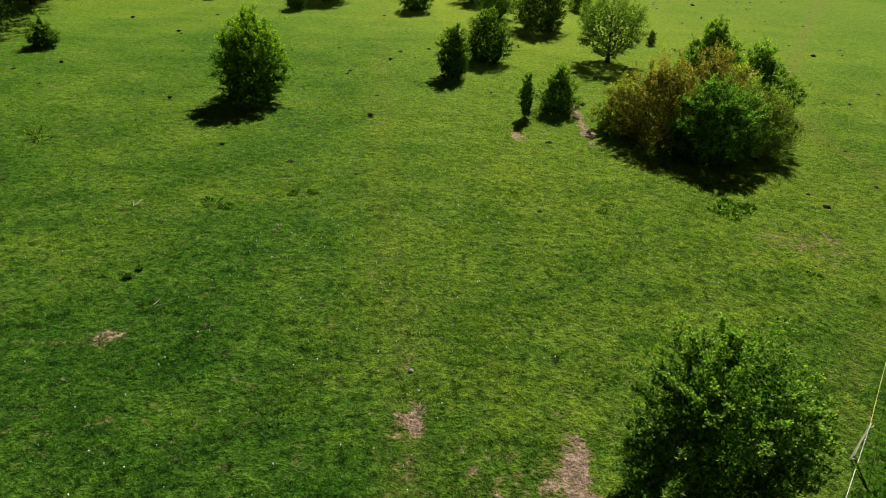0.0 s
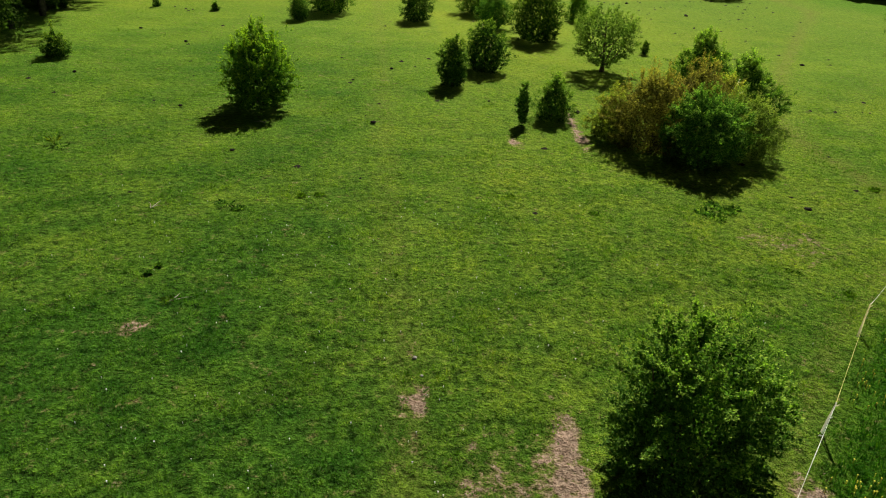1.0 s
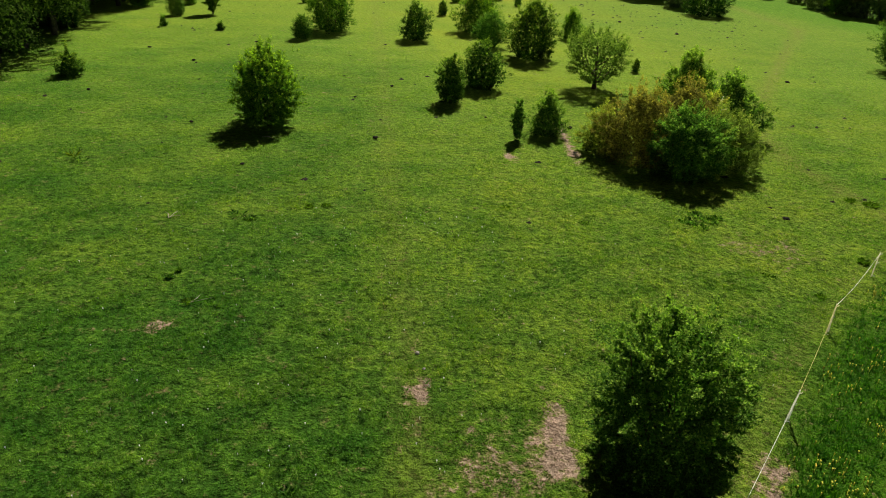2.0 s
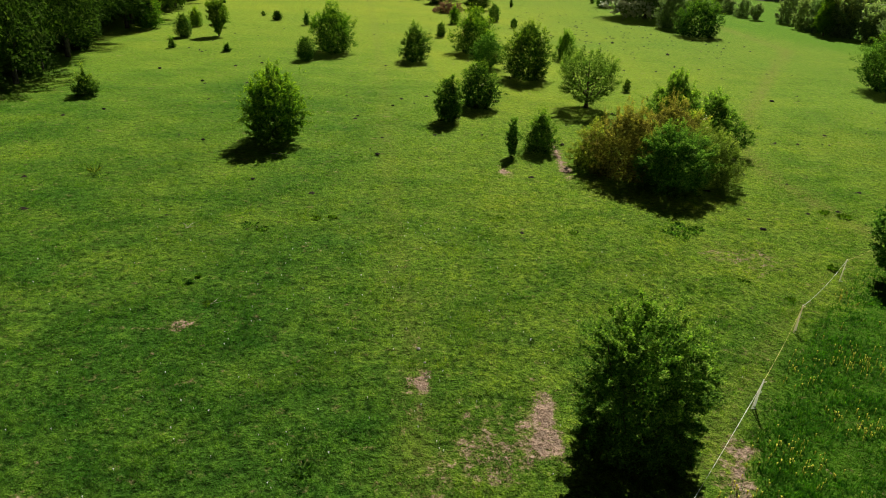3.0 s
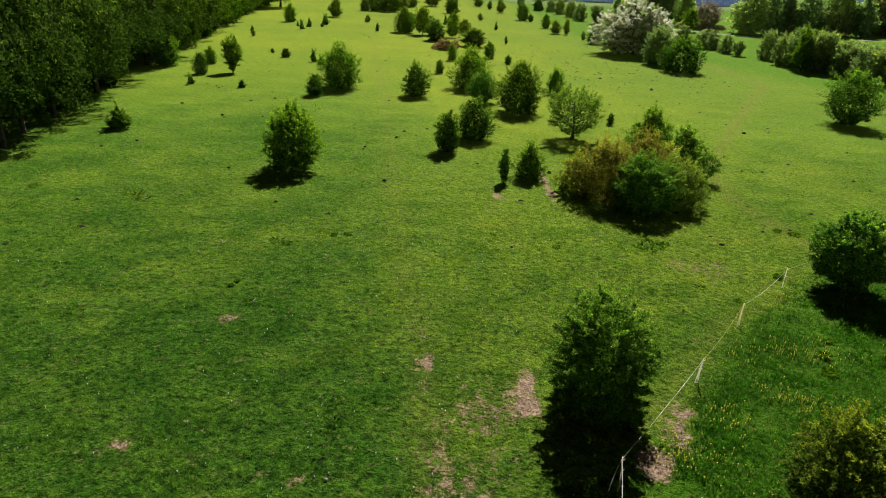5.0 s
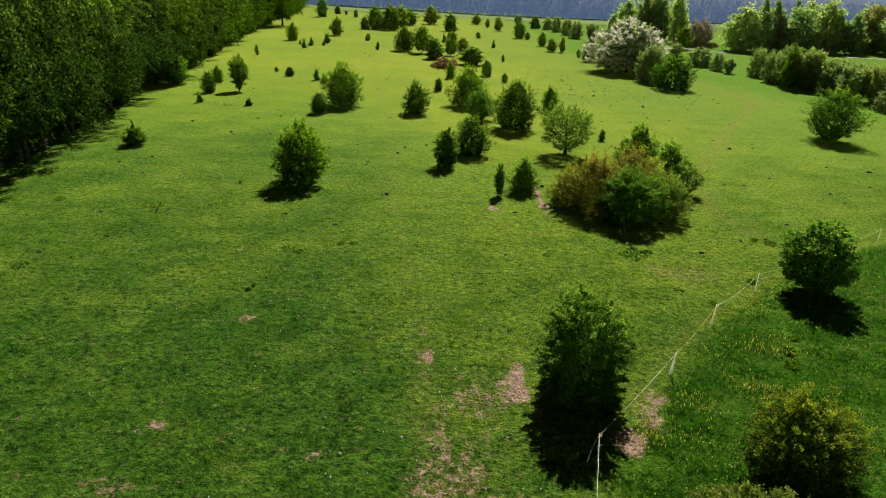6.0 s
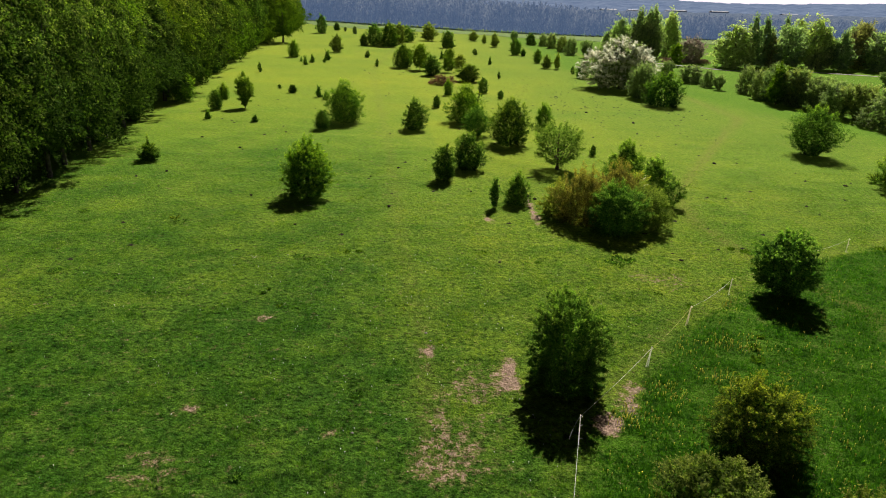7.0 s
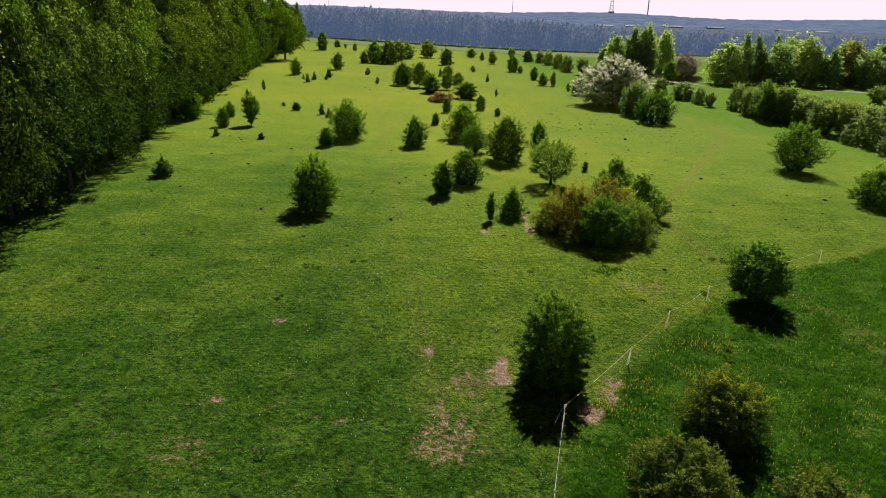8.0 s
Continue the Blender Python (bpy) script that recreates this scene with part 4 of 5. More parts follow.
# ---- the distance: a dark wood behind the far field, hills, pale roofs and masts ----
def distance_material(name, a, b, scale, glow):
    """Far woods through a mile of bright air, its blue haze painted as emission."""
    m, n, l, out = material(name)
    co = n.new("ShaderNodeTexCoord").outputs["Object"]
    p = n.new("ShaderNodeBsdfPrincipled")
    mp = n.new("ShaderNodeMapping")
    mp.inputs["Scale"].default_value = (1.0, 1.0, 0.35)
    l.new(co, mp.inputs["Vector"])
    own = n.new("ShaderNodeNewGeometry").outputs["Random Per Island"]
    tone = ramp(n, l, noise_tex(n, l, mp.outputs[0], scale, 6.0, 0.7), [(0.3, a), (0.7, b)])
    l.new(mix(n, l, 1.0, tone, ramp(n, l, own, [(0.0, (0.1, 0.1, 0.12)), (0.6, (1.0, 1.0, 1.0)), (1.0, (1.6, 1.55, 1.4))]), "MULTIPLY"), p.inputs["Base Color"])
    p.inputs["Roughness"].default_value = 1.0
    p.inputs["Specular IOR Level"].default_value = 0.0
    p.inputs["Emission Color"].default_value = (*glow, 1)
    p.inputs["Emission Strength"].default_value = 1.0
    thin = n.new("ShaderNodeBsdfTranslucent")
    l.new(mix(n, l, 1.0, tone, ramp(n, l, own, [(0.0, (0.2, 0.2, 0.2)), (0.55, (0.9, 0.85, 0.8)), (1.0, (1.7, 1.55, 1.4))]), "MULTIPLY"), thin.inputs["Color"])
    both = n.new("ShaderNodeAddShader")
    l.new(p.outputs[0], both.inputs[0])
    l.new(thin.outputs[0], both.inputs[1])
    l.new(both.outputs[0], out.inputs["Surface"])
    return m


def hill_z(x, y, y0, depth, height, power):
    q = min(max((y - y0) / depth, 0.0), 1.0)
    return height(x) * math.sin(q * math.pi / 2) ** power + float(ground_z(x, y0))


def ridge(name, label, y0, depth, x0, x1, step, height, mat, seed, jag, power=0.7, sink=3.0, n=9):
    """A wooded rise: a strip of crowns that climbs to an uneven skyline."""
    rng = np.random.default_rng(seed)
    xs = np.arange(x0, x1, step)
    v, f = [], []
    for j in range(n):
        q = j / (n - 1)
        for x in xs:
            z = hill_z(x, y0 + depth * q, y0, depth, height, power) + (jag * rng.uniform(-1, 1) if j else 0) - sink * (1 - q)
            v.append((x + rng.uniform(-0.4, 0.4) * step, y0 + depth * q + (0.4 * depth / n * rng.uniform(-1, 1) if j else 0), z))
    k = len(xs)
    for j in range(n - 1):
        for i in range(k - 1):
            f.append((j * k + i, j * k + i + 1, (j + 1) * k + i + 1, (j + 1) * k + i))
    ob = tagged(new(name, mesh_from(name, v, f)), label, "woodland", kind="structure")
    ob.data.materials.append(mat)
    return ob


def hills(x):
    """Height of the skyline along the hills."""
    return 24 + 7 * math.exp(-((x - 420) / 170) ** 2) + 5 * math.exp(-((x + 260) / 160) ** 2) + 2.0 * math.sin(x / 150) + 6 * math.exp(-((x - 1050) / 300) ** 2)


FAR_WOOD = distance_material("far_wood_haze_glow", (0.006, 0.01, 0.012), (0.07, 0.076, 0.074), 0.12, (0.038, 0.063, 0.108))
FAR_HILL = distance_material("far_hills_haze_glow", (0.008, 0.012, 0.02), (0.08, 0.095, 0.11), 0.03, (0.062, 0.094, 0.152))


def wood_base(x):
    """y of the far wood's edge."""
    return np.interp(x, [-160, -75, -30, 90, 200, 330], [430, 401, 372, 366, 362, 358])


def far_wood(name, seed, x0, x1, step):
    """Rows of tall trees, each a bare pole below and ragged boughs above."""
    rng = np.random.default_rng(seed)
    v, f = [], []
    for row in range(4):
        for x in np.arange(x0, x1, step):
            x += rng.uniform(-0.5, 0.5) * step
            y = float(wood_base(x)) + row * 4.5 + rng.uniform(-1.5, 1.5)
            h, w, z = rng.uniform(14.0, 17.0) - 5.5 / (1 + math.exp(-(x - 75) / 22)), rng.uniform(3.4, 5.6), float(ground_z(x, y))
            o, k = len(v), 0.16
            v += [(x - k, y, z), (x + k, y, z), (x + k * 0.6, y, z + h * 0.7), (x - k * 0.6, y, z + h * 0.7)]
            f += [(o, o + 1, o + 2), (o, o + 2, o + 3)]
            n = 80
            u = rng.random(n)
            zz = z + h * (0.06 + 0.94 * u)
            r = 0.5 * w * np.interp(u, [0, 0.3, 0.7, 0.9, 1], [0.7, 1.0, 0.9, 0.6, 0.12])
            c = np.c_[x + r * rng.uniform(-1, 1, n), y + r * rng.uniform(-1, 1, n), zz]
            for p in c:
                o = len(v)
                s = rng.uniform(0.6, 1.2)
                v += [tuple(p + rng.normal(0, 0.5, 3) * (s, 0.35 * s, 2.0 * s)) for _ in range(3)]
                f.append((o, o + 1, o + 2))
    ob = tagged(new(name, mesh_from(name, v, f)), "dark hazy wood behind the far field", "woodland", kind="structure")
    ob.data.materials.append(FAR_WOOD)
    return ob


far_wood("backdrop_wood", 81, -170, 330, 2.3)
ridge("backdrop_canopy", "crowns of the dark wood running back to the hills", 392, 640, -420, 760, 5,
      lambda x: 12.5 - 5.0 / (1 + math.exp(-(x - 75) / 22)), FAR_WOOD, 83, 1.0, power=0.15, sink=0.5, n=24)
ridge("backdrop_hills", "hazy blue wooded hills on the horizon", 1000, 700, -1100, 1900, 14, hills, FAR_HILL, 82, 1.5, power=1.3, sink=3.0, n=14)


def haze_ring(radius, top, n=64):
    """The bright hazy foot of the sky all round the horizon."""
    m, nodes, links, out = material("hazy_horizon_sky")
    glow = nodes.new("ShaderNodeEmission")
    glow.inputs["Color"].default_value, glow.inputs["Strength"].default_value = (1.0, 0.94, 0.97, 1), 0.66
    links.new(glow.outputs[0], out.inputs["Surface"])
    a = np.arange(n) * 2 * math.pi / n
    v = np.r_[np.c_[radius * np.cos(a), radius * np.sin(a), np.full(n, -20.0)], np.c_[radius * np.cos(a), radius * np.sin(a), np.full(n, top)]]
    i = np.arange(n)
    ob = tagged(new("backdrop_sky", mesh_from("backdrop_sky", v, np.c_[i, (i + 1) % n, (i + 1) % n + n, i + n])), "pale hazy sky along the horizon", "sky", kind="structure")
    ob.data.materials.append(m)


haze_ring(3600, 260)

# a line of pale roofs at the hills' foot, and the masts on the skyline
ROOF = plain_material("pale_roof_sheet", (0.21, 0.24, 0.29), (0.3, 0.33, 0.38), 0.2, 0.7, 0.05)
# the mast steel is paled and blued, haze painted into its colour
MAST = plain_material("hazy_mast_steel", (0.42, 0.45, 0.52), (0.5, 0.53, 0.6), 0.5, 0.6, 0.05, 0.3)
WALL = plain_material("pale_shed_wall", (0.3, 0.34, 0.4), (0.4, 0.44, 0.5), 0.2, 0.8, 0.05)


def box(sx, sy, sz, x=0, y=0, z=0, taper=1.0):
    """Vertices and faces of a box that stands on z."""
    v = [(x + a * sx / 2 * k, y + b * sy / 2 * k, z + c * sz) for c, k in ((0, 1.0), (1, taper)) for a, b in ((-1, -1), (1, -1), (1, 1), (-1, 1))]
    return v, [(3, 2, 1, 0), (4, 5, 6, 7), (0, 1, 5, 4), (1, 2, 6, 5), (2, 3, 7, 6), (3, 0, 4, 7)]


def shed(x, y, z, length, height):
    ob = tagged(new("greenhouse_shed"), "long low shed with a pale shining roof at the hills' foot", "shed", "far sheds")
    ob.matrix_basis = pose(x, y, z, 0, 0, 4)
    part("wall", mesh_from("wall", *box(length, 14, height)), WALL, ob)
    l, e = length / 2 + 0.6, height
    v = [(-l, -8, e), (l, -8, e), (l, 0, e + 1.5), (-l, 0, e + 1.5), (l, 8, e), (-l, 8, e), (-l, -8, e - 0.3), (l, -8, e - 0.3), (l, 8, e - 0.3), (-l, 8, e - 0.3)]
    part("roof", mesh_from("roof", v, [(0, 1, 2, 3), (3, 2, 4, 5), (6, 7, 1, 0), (8, 9, 5, 4)]), ROOF, ob)


for x, y, length, height in ((262, 1110, 40, 4), (300, 1112, 26, 3), (370, 1120, 50, 4), (440, 1125, 44, 3), (545, 1110, 40, 3), (600, 1105, 34, 3), (680, 1090, 26, 3), (760, 1110, 44, 3), (815, 1112, 30, 3)):
    shed(x, y, hill_z(x, y, 1000, 700, hills, 1.3) + 0.5, length * 0.6, height * 0.2 + 1.6)


def mast(x, y, z, height, foot, label, lattice=True):
    ob = tagged(new("radio_mast"), label, "mast", "masts")
    ob.matrix_basis = pose(x, y, z)
    if lattice:
        for a in range(4):
            c, s = math.cos(a * math.pi / 2 + 0.78), math.sin(a * math.pi / 2 + 0.78)
            part("mast_leg", tubes("mast_leg", [([(c * foot, s * foot, 0), (c * foot * 0.5, s * foot * 0.5, height * 0.6), (c * 0.5, s * 0.5, height)], (0.45, 0.4, 0.3))], 5), MAST, ob)
        for k in range(7):
            q = k / 7
            r = foot * (1 - 0.83 * q)
            ring = [(r * math.cos(a), r * math.sin(a), height * q + 1) for a in np.arange(5) * math.pi / 2 + 0.78]
            part("mast_brace", tubes("mast_brace", [(ring, [0.22] * 5)], 4), MAST, ob)
        part("platform", mesh_from("platform", *box(12, 8, 5, z=0)), MAST, ob)
    else:
        part("pole", tubes("pole", [([(0, 0, 0), (0, 0, height * 0.5), (0, 0, height)], (foot, foot * 0.8, foot * 0.5))], 8), MAST, ob)


mast(400, 1660, hills(400) - 4, 60, 6, "lattice radio mast on the wooded hills")
mast(485, 1660, hills(485) - 4, 95, 1.3, "tall thin chimney on the skyline", False)
mast(170, 1660, hills(170) - 4, 30, 0.6, "thin aerial pole on the wooded hills", False)
mast(-255, 1660, hills(-255) - 4, 36, 0.6, "thin aerial pole on the wooded hills", False)

# strips beyond the hedges: reeds, a pale lane and a far crop field
REED = plain_material("dry_reeds", (0.28, 0.21, 0.15), (0.45, 0.36, 0.28), 0.6, 0.95, 0.8)
LANE = plain_material("pale_gravel_lane", (0.22, 0.2, 0.19), (0.32, 0.29, 0.27), 1.5, 0.95, 0.2)
CROP = plain_material("young_corn_field", (0.075, 0.14, 0.025), (0.12, 0.19, 0.04), 0.05, 0.95, 0.2)


def strip(name, label, pts, half, lift, mat, kind="structure", category="ground"):
    """A band that follows the ground along a line."""
    p = np.array(pts, float)
    t = np.linspace(0, 1, 60)
    x, y = np.interp(t, np.linspace(0, 1, len(p)), p[:, 0]), np.interp(t, np.linspace(0, 1, len(p)), p[:, 1])
    d = unit(np.c_[np.gradient(x), np.gradient(y)])
    w = half * (1 + 0.12 * np.sin(np.arange(60) * 1.7) + 0.1 * np.sin(np.arange(60) * 0.6))
    lx, ly, rx, ry = x - d[:, 1] * w, y + d[:, 0] * w, x + d[:, 1] * w, y - d[:, 0] * w
    v = np.r_[np.c_[lx, ly, ground_z(lx, ly) + lift], np.c_[rx, ry, ground_z(rx, ry) + lift]]
    i = np.arange(59)
    ob = tagged(new(name, mesh_from(name, v, np.c_[i + 60, i + 61, i + 1, i])), label, category, kind=kind)
    ob.data.materials.append(mat)
    return ob


strip("lane", "pale gravel lane behind the hedge", [(62, 196), (80, 176), (100, 182), (125, 168), (170, 150)], 1.2, 0.06, LANE, category="lane")
strip("far_field", "light green far crop field before the dark wood", [(-150, 395), (-75, 372), (-30, 344), (90, 338), (200, 334), (330, 330)], 27, 0.1, CROP, category="field")


def reed_bed(name, x0, y0, x1, y1, half, count, seed):
    """Dry upright reeds: narrow leaning blades."""
    rng = np.random.default_rng(seed)
    q, s = rng.random(count), rng.normal(0, 0.5, count)
    d = unit(np.array([[x1 - x0, y1 - y0]]))[0]
    x, y = x0 + (x1 - x0) * q - d[1] * half * s, y0 + (y1 - y0) * q + d[0] * half * s
    base = np.c_[x, y, ground_z(x, y)]
    way = unit(np.c_[rng.normal(0, 0.18, (count, 2)), np.ones(count)])
    return leaves(name, base, way, rng.uniform(0.6, 1.3, count), rng, np.zeros(count), wide=0.1, flat=3.0)


for x0, y0, x1, y1 in ((68, 203, 82, 201),):
    bed = tagged(new("reed_bed", reed_bed("reed_bed", x0, y0, x1, y1, 5.0, 2600, int(x0))), "dry brown reed bed before far trees", "reeds", kind="stuff")
    bed.data.materials.append(REED)

# ---- the electric fence: leaning white posts and a slack white tape ----
POST = leaf_material("translucent_white_plastic_post", (0.8, 0.8, 0.76), (0.86, 0.86, 0.82), (0.9, 0.9, 0.85), 0.9, 0.4, (1.0, 1.0, 1.0))
TAPE = plain_material("white_fence_tape", (0.6, 0.6, 0.5), (0.82, 0.82, 0.72), 14, 0.5, 0.1)
TAPE_YELLOW = plain_material("yellow_fence_rope", (0.42, 0.40, 0.06), (0.6, 0.56, 0.12), 14, 0.5, 0.1)
POSTS = [(3.1, -3.0, 0.05, -0.1), (3.82, 0.3, 0.04, -0.08), (5.08, 5.6, 0.02, -0.06), (9.3, 11.15, -0.2, -0.08), (12.65, 15.8, -0.3, -0.35), (16.4, 19.9, -0.12, -0.1), (21.6, 24.2, 0.05, 0.05), (27.9, 28.4, -0.1, -0.08)]


def fence_post(x, y, lean_x, lean_y, braced):
    """A post whose top stands at x, y; its foot is set aside by the lean."""
    fx, fy = x + lean_x, y + lean_y
    ob = thing("fence_post", fx, fy, "white plastic electric fence post leaning in the grass", "fence post", "electric fence posts")
    top = np.array([-lean_x, -lean_y, 0.95 + float(ground_z(x, y) - ground_z(fx, fy))])
    part("shaft", tubes("shaft", [([(0, 0, -0.12), tuple(top * 0.5), tuple(top + [0, 0, 0.06])], (0.02, 0.019, 0.016))], 8), POST, ob)
    for k in (0.6, 0.97):
        part("tape_clip", tubes("tape_clip", [([tuple(top * k), tuple(top * k + [0.05, -0.02, 0.0]), tuple(top * k + [0.07, -0.02, 0.05])], (0.014, 0.012, 0.01))], 6), POST, ob)
    part("tread_step", tubes("tread_step", [([(0, 0, 0.05), (0.1, 0.0, 0.05), (0.13, 0.0, 0.03)], (0.014, 0.014, 0.012))], 6), POST, ob)
    if braced:
        part("brace", tubes("brace", [([(0.16, 0.14, -0.1), tuple(top * 0.5 + [0.07, 0.07, 0]), tuple(top)], (0.024, 0.022, 0.02))], 6), POST, ob)


for i, row in enumerate(POSTS):
    fence_post(*row, braced=i in (3, 4))


def tape_run(a, b, sag, mat, name="fence_tape", label="slack white electric fence tape between posts"):
    """A flat tape with a little thickness and twist from post top to post top."""
    t = np.linspace(0, 1, 15)
    za, zb = float(ground_z(*a[:2])) + a[2], float(ground_z(*b[:2])) + b[2]
    pts = np.c_[a[0] + (b[0] - a[0]) * t, a[1] + (b[1] - a[1]) * t, za + (zb - za) * t - sag * 4 * t * (1 - t)]
    ob = tagged(new(name, tubes(name, [(pts, 0.006 + 0.0015 * np.sin(t * 19))], 5)), label, "fence tape", "electric fence tapes")
    ob.data.materials.append(mat)


tops = [(x, y, 0.95) for x, y, *_ in POSTS]
for i in range(len(tops) - 1):
    tape_run(tops[i], tops[i + 1], (0.1, 0.12, 0.08, 0.16, 0.2, 0.22, 0.2)[i], (TAPE, TAPE, TAPE, TAPE_YELLOW, TAPE, TAPE_YELLOW, TAPE)[i])
tape_run((5.08, 5.6, 0.95), (4.55, 4.75, 0.55), -0.12, TAPE, "loose_tape", "loose end of white fence tape hanging from a post")

# ---- weeds, molehills and stones in the turf ----
CLOD = plain_material("dark_molehill_earth", (0.01, 0.009, 0.006), (0.03, 0.025, 0.015), 14, 1.0, 0.8)
STONE = plain_material("pale_stone", (0.22, 0.2, 0.17), (0.38, 0.35, 0.31), 10, 0.9, 0.4)


def clod(name, x, y, r, seed, mat, label, category, group, height=0.45):
    rng = np.random.default_rng(seed)
    bm = bmesh.new()
    bmesh.ops.create_icosphere(bm, subdivisions=2, radius=r)
    for v in bm.verts:
        k = 1 + 0.35 * noise.noise(v.co * (2.2 / r) + Vector((seed * 3.1, 0, 0))) + rng.uniform(-0.06, 0.06)
        v.co = Vector((v.co.x * k, v.co.y * k, v.co.z * height * k))
    me = bpy.data.meshes.new(name)
    bm.to_mesh(me)
    bm.free()
    me.materials.append(mat)
    ob = tagged(new(name, me), label, category, group)
    ob.matrix_basis = pose(x, y, float(ground_z(x, y)) + 0.1 * r, 0, 0, float(rng.uniform(0, 360)))


for i, (x, y, r) in enumerate([(15.4, 25.1, 0.22), (15.2, 26.3, 0.15), (-3.8, 33.7, 0.2), (-3.8, 46.1, 0.18), (-9.7, 28.3, 0.15), (-14.3, 34.7, 0.16), (19.7, 32.1, 0.18), (29.1, 55.6, 0.28), (2.6, 39.2, 0.12), (-6.0, 42.4, 0.13),
                               (7.3, 38.6, 0.2), (-24.6, 55.1, 0.2), (-22.8, 40.5, 0.17), (38.9, 48.0, 0.3), (48.2, 67.9, 0.3), (-11.9, 47.4, 0.18), (-19.6, 51.0, 0.2), (22.0, 88.0, 0.3), (27.0, 80.0, 0.3), (-17.0, 60.0, 0.2)]):
    clod("molehill", x, y, r * 0.75, 100 + i, CLOD, "small dark earth clod on the turf", "molehill", "molehills")
for i, (x, y, r) in enumerate([(-0.62, 13.35, 0.07), (-3.1, 5.3, 0.055), (0.4, 15.4, 0.05), (-0.4, 12.6, 0.05), (8.3, 22.0, 0.06), (7.7, 37.9, 0.16)]):
    clod("stone", x, y, r, 130 + i, STONE if i < 5 else CLOD, "small pale stone in the turf" if i < 5 else "dark stone beside a worn path", "stone", "stones", 0.6)


def weed(x, y, r, h, seed, mat, label, count=60, name="weed_clump", wide=0.24):
    rng = np.random.default_rng(seed)
    ob = thing(name, x, y, label, "weeds", "weed clumps")
    a, d = rng.uniform(0, 6.28, count), r * rng.random(count) ** 0.6
    base = np.c_[d * np.cos(a), d * np.sin(a), rng.uniform(0, 0.35, count) * h]
    way = unit(np.c_[np.cos(a) * 0.7, np.sin(a) * 0.7, rng.uniform(0.2, 1.1, count)] + rng.normal(0, 0.3, (count, 3)))
    part("leaf_rosette", leaves("leaf_rosette", base, way, rng.uniform(0.5, 1.2, count) * max(h, 0.12), rng, rng.random(count) * 0.5, wide=wide), mat, ob)["kind"] = "stuff"


for i, (x, y, r, h) in enumerate([(-9.05, 16.9, 0.13, 0.14), (-8.9, 17.4, 0.1, 0.12), (-20.5, 18.4, 0.5, 0.18), (-17.8, 10.0, 0.4, 0.16), (-3.2, 7.8, 0.35, 0.16), (-6.5, 2.6, 0.35, 0.16), (-8.3, 22.3, 0.55, 0.16), (-7.7, 22.0, 0.35, 0.14),
                                  (12.1, 19.2, 0.4, 0.18), (11.6, 24.2, 0.55, 0.28), (10.6, 24.0, 0.55, 0.28), (11.2, 24.8, 0.5, 0.26), (11.0, 23.5, 0.5, 0.24), (12.1, 24.6, 0.35, 0.22), (6.0, 23.3, 0.3, 0.18), (-24.0, 28.8, 0.35, 0.16)]):
    weed(x, y, r * 0.6, h * 0.7, 140 + i, LEAF_HAWTHORN, "dark green nettle clump in grazed turf", 110)
for i, (x, y, r, h) in enumerate([(-4.9, 23.7, 0.3, 0.16), (-5.6, 23.5, 0.25, 0.14), (-7.9, 15.4, 0.3, 0.14), (2.8, 24.6, 0.25, 0.12), (20.4, 27.2, 0.5, 0.35), (19.6, 27.6, 0.35, 0.3), (13.4, 17.9, 0.3, 0.25), (16.6, 20.9, 0.3, 0.3),
                                  (30.8, 29.2, 0.6, 0.35), (15.0, 13.4, 0.4, 0.3), (14.6, 12.2, 0.5, 0.3), (15.8, 14.6, 0.3, 0.25)]):
    weed(x, y, r * 0.55, h * 0.6, 160 + i, LEAF_FRESH, "leafy green weed clump in the turf", 80)
weed(-17.5, 27.8, 0.2, 0.42, 180, LEAF_GOLD, "sparse pale upright weed in the turf", 26, "tall_weed", 0.05)
weed(-17.1, 27.5, 0.4, 0.15, 181, LEAF_DARK, "dark flat weed in the turf", 50)
weed(43.2, 50.1, 0.5, 0.9, 182, LEAF_OLIVE, "upright weed beside a dark bush", 60, "tall_weed", 0.1)
TWIG = plain_material("dead_pale_twig", (0.3, 0.26, 0.2), (0.5, 0.45, 0.36), 14, 0.9, 0.3)
for i, (x, y, turn, n) in enumerate([(-7.9, 15.35, 20, 4), (-10.8, 21.6, 70, 3), (-9.2, 32.4, 120, 3), (8.2, 24.6, 40, 2)]):
    tw = thing("dead_twig", x, y, "pale dead twig lying on the turf", "twig", "dead twigs", turn=turn)
    rngt = np.random.default_rng(190 + i)
    for k in range(n):
        a, ln = rngt.uniform(-0.7, 0.7), rngt.uniform(0.3, 0.7)
        part("twig", tubes("twig", [([(0.05 * k, 0, 0.03), (0.05 * k + ln * 0.5 * math.cos(a), ln * 0.5 * math.sin(a), 0.06), (0.05 * k + ln * math.cos(a * 1.3), ln * math.sin(a * 1.3), 0.04)], (0.014, 0.012, 0.006))], 5), TWIG, tw)

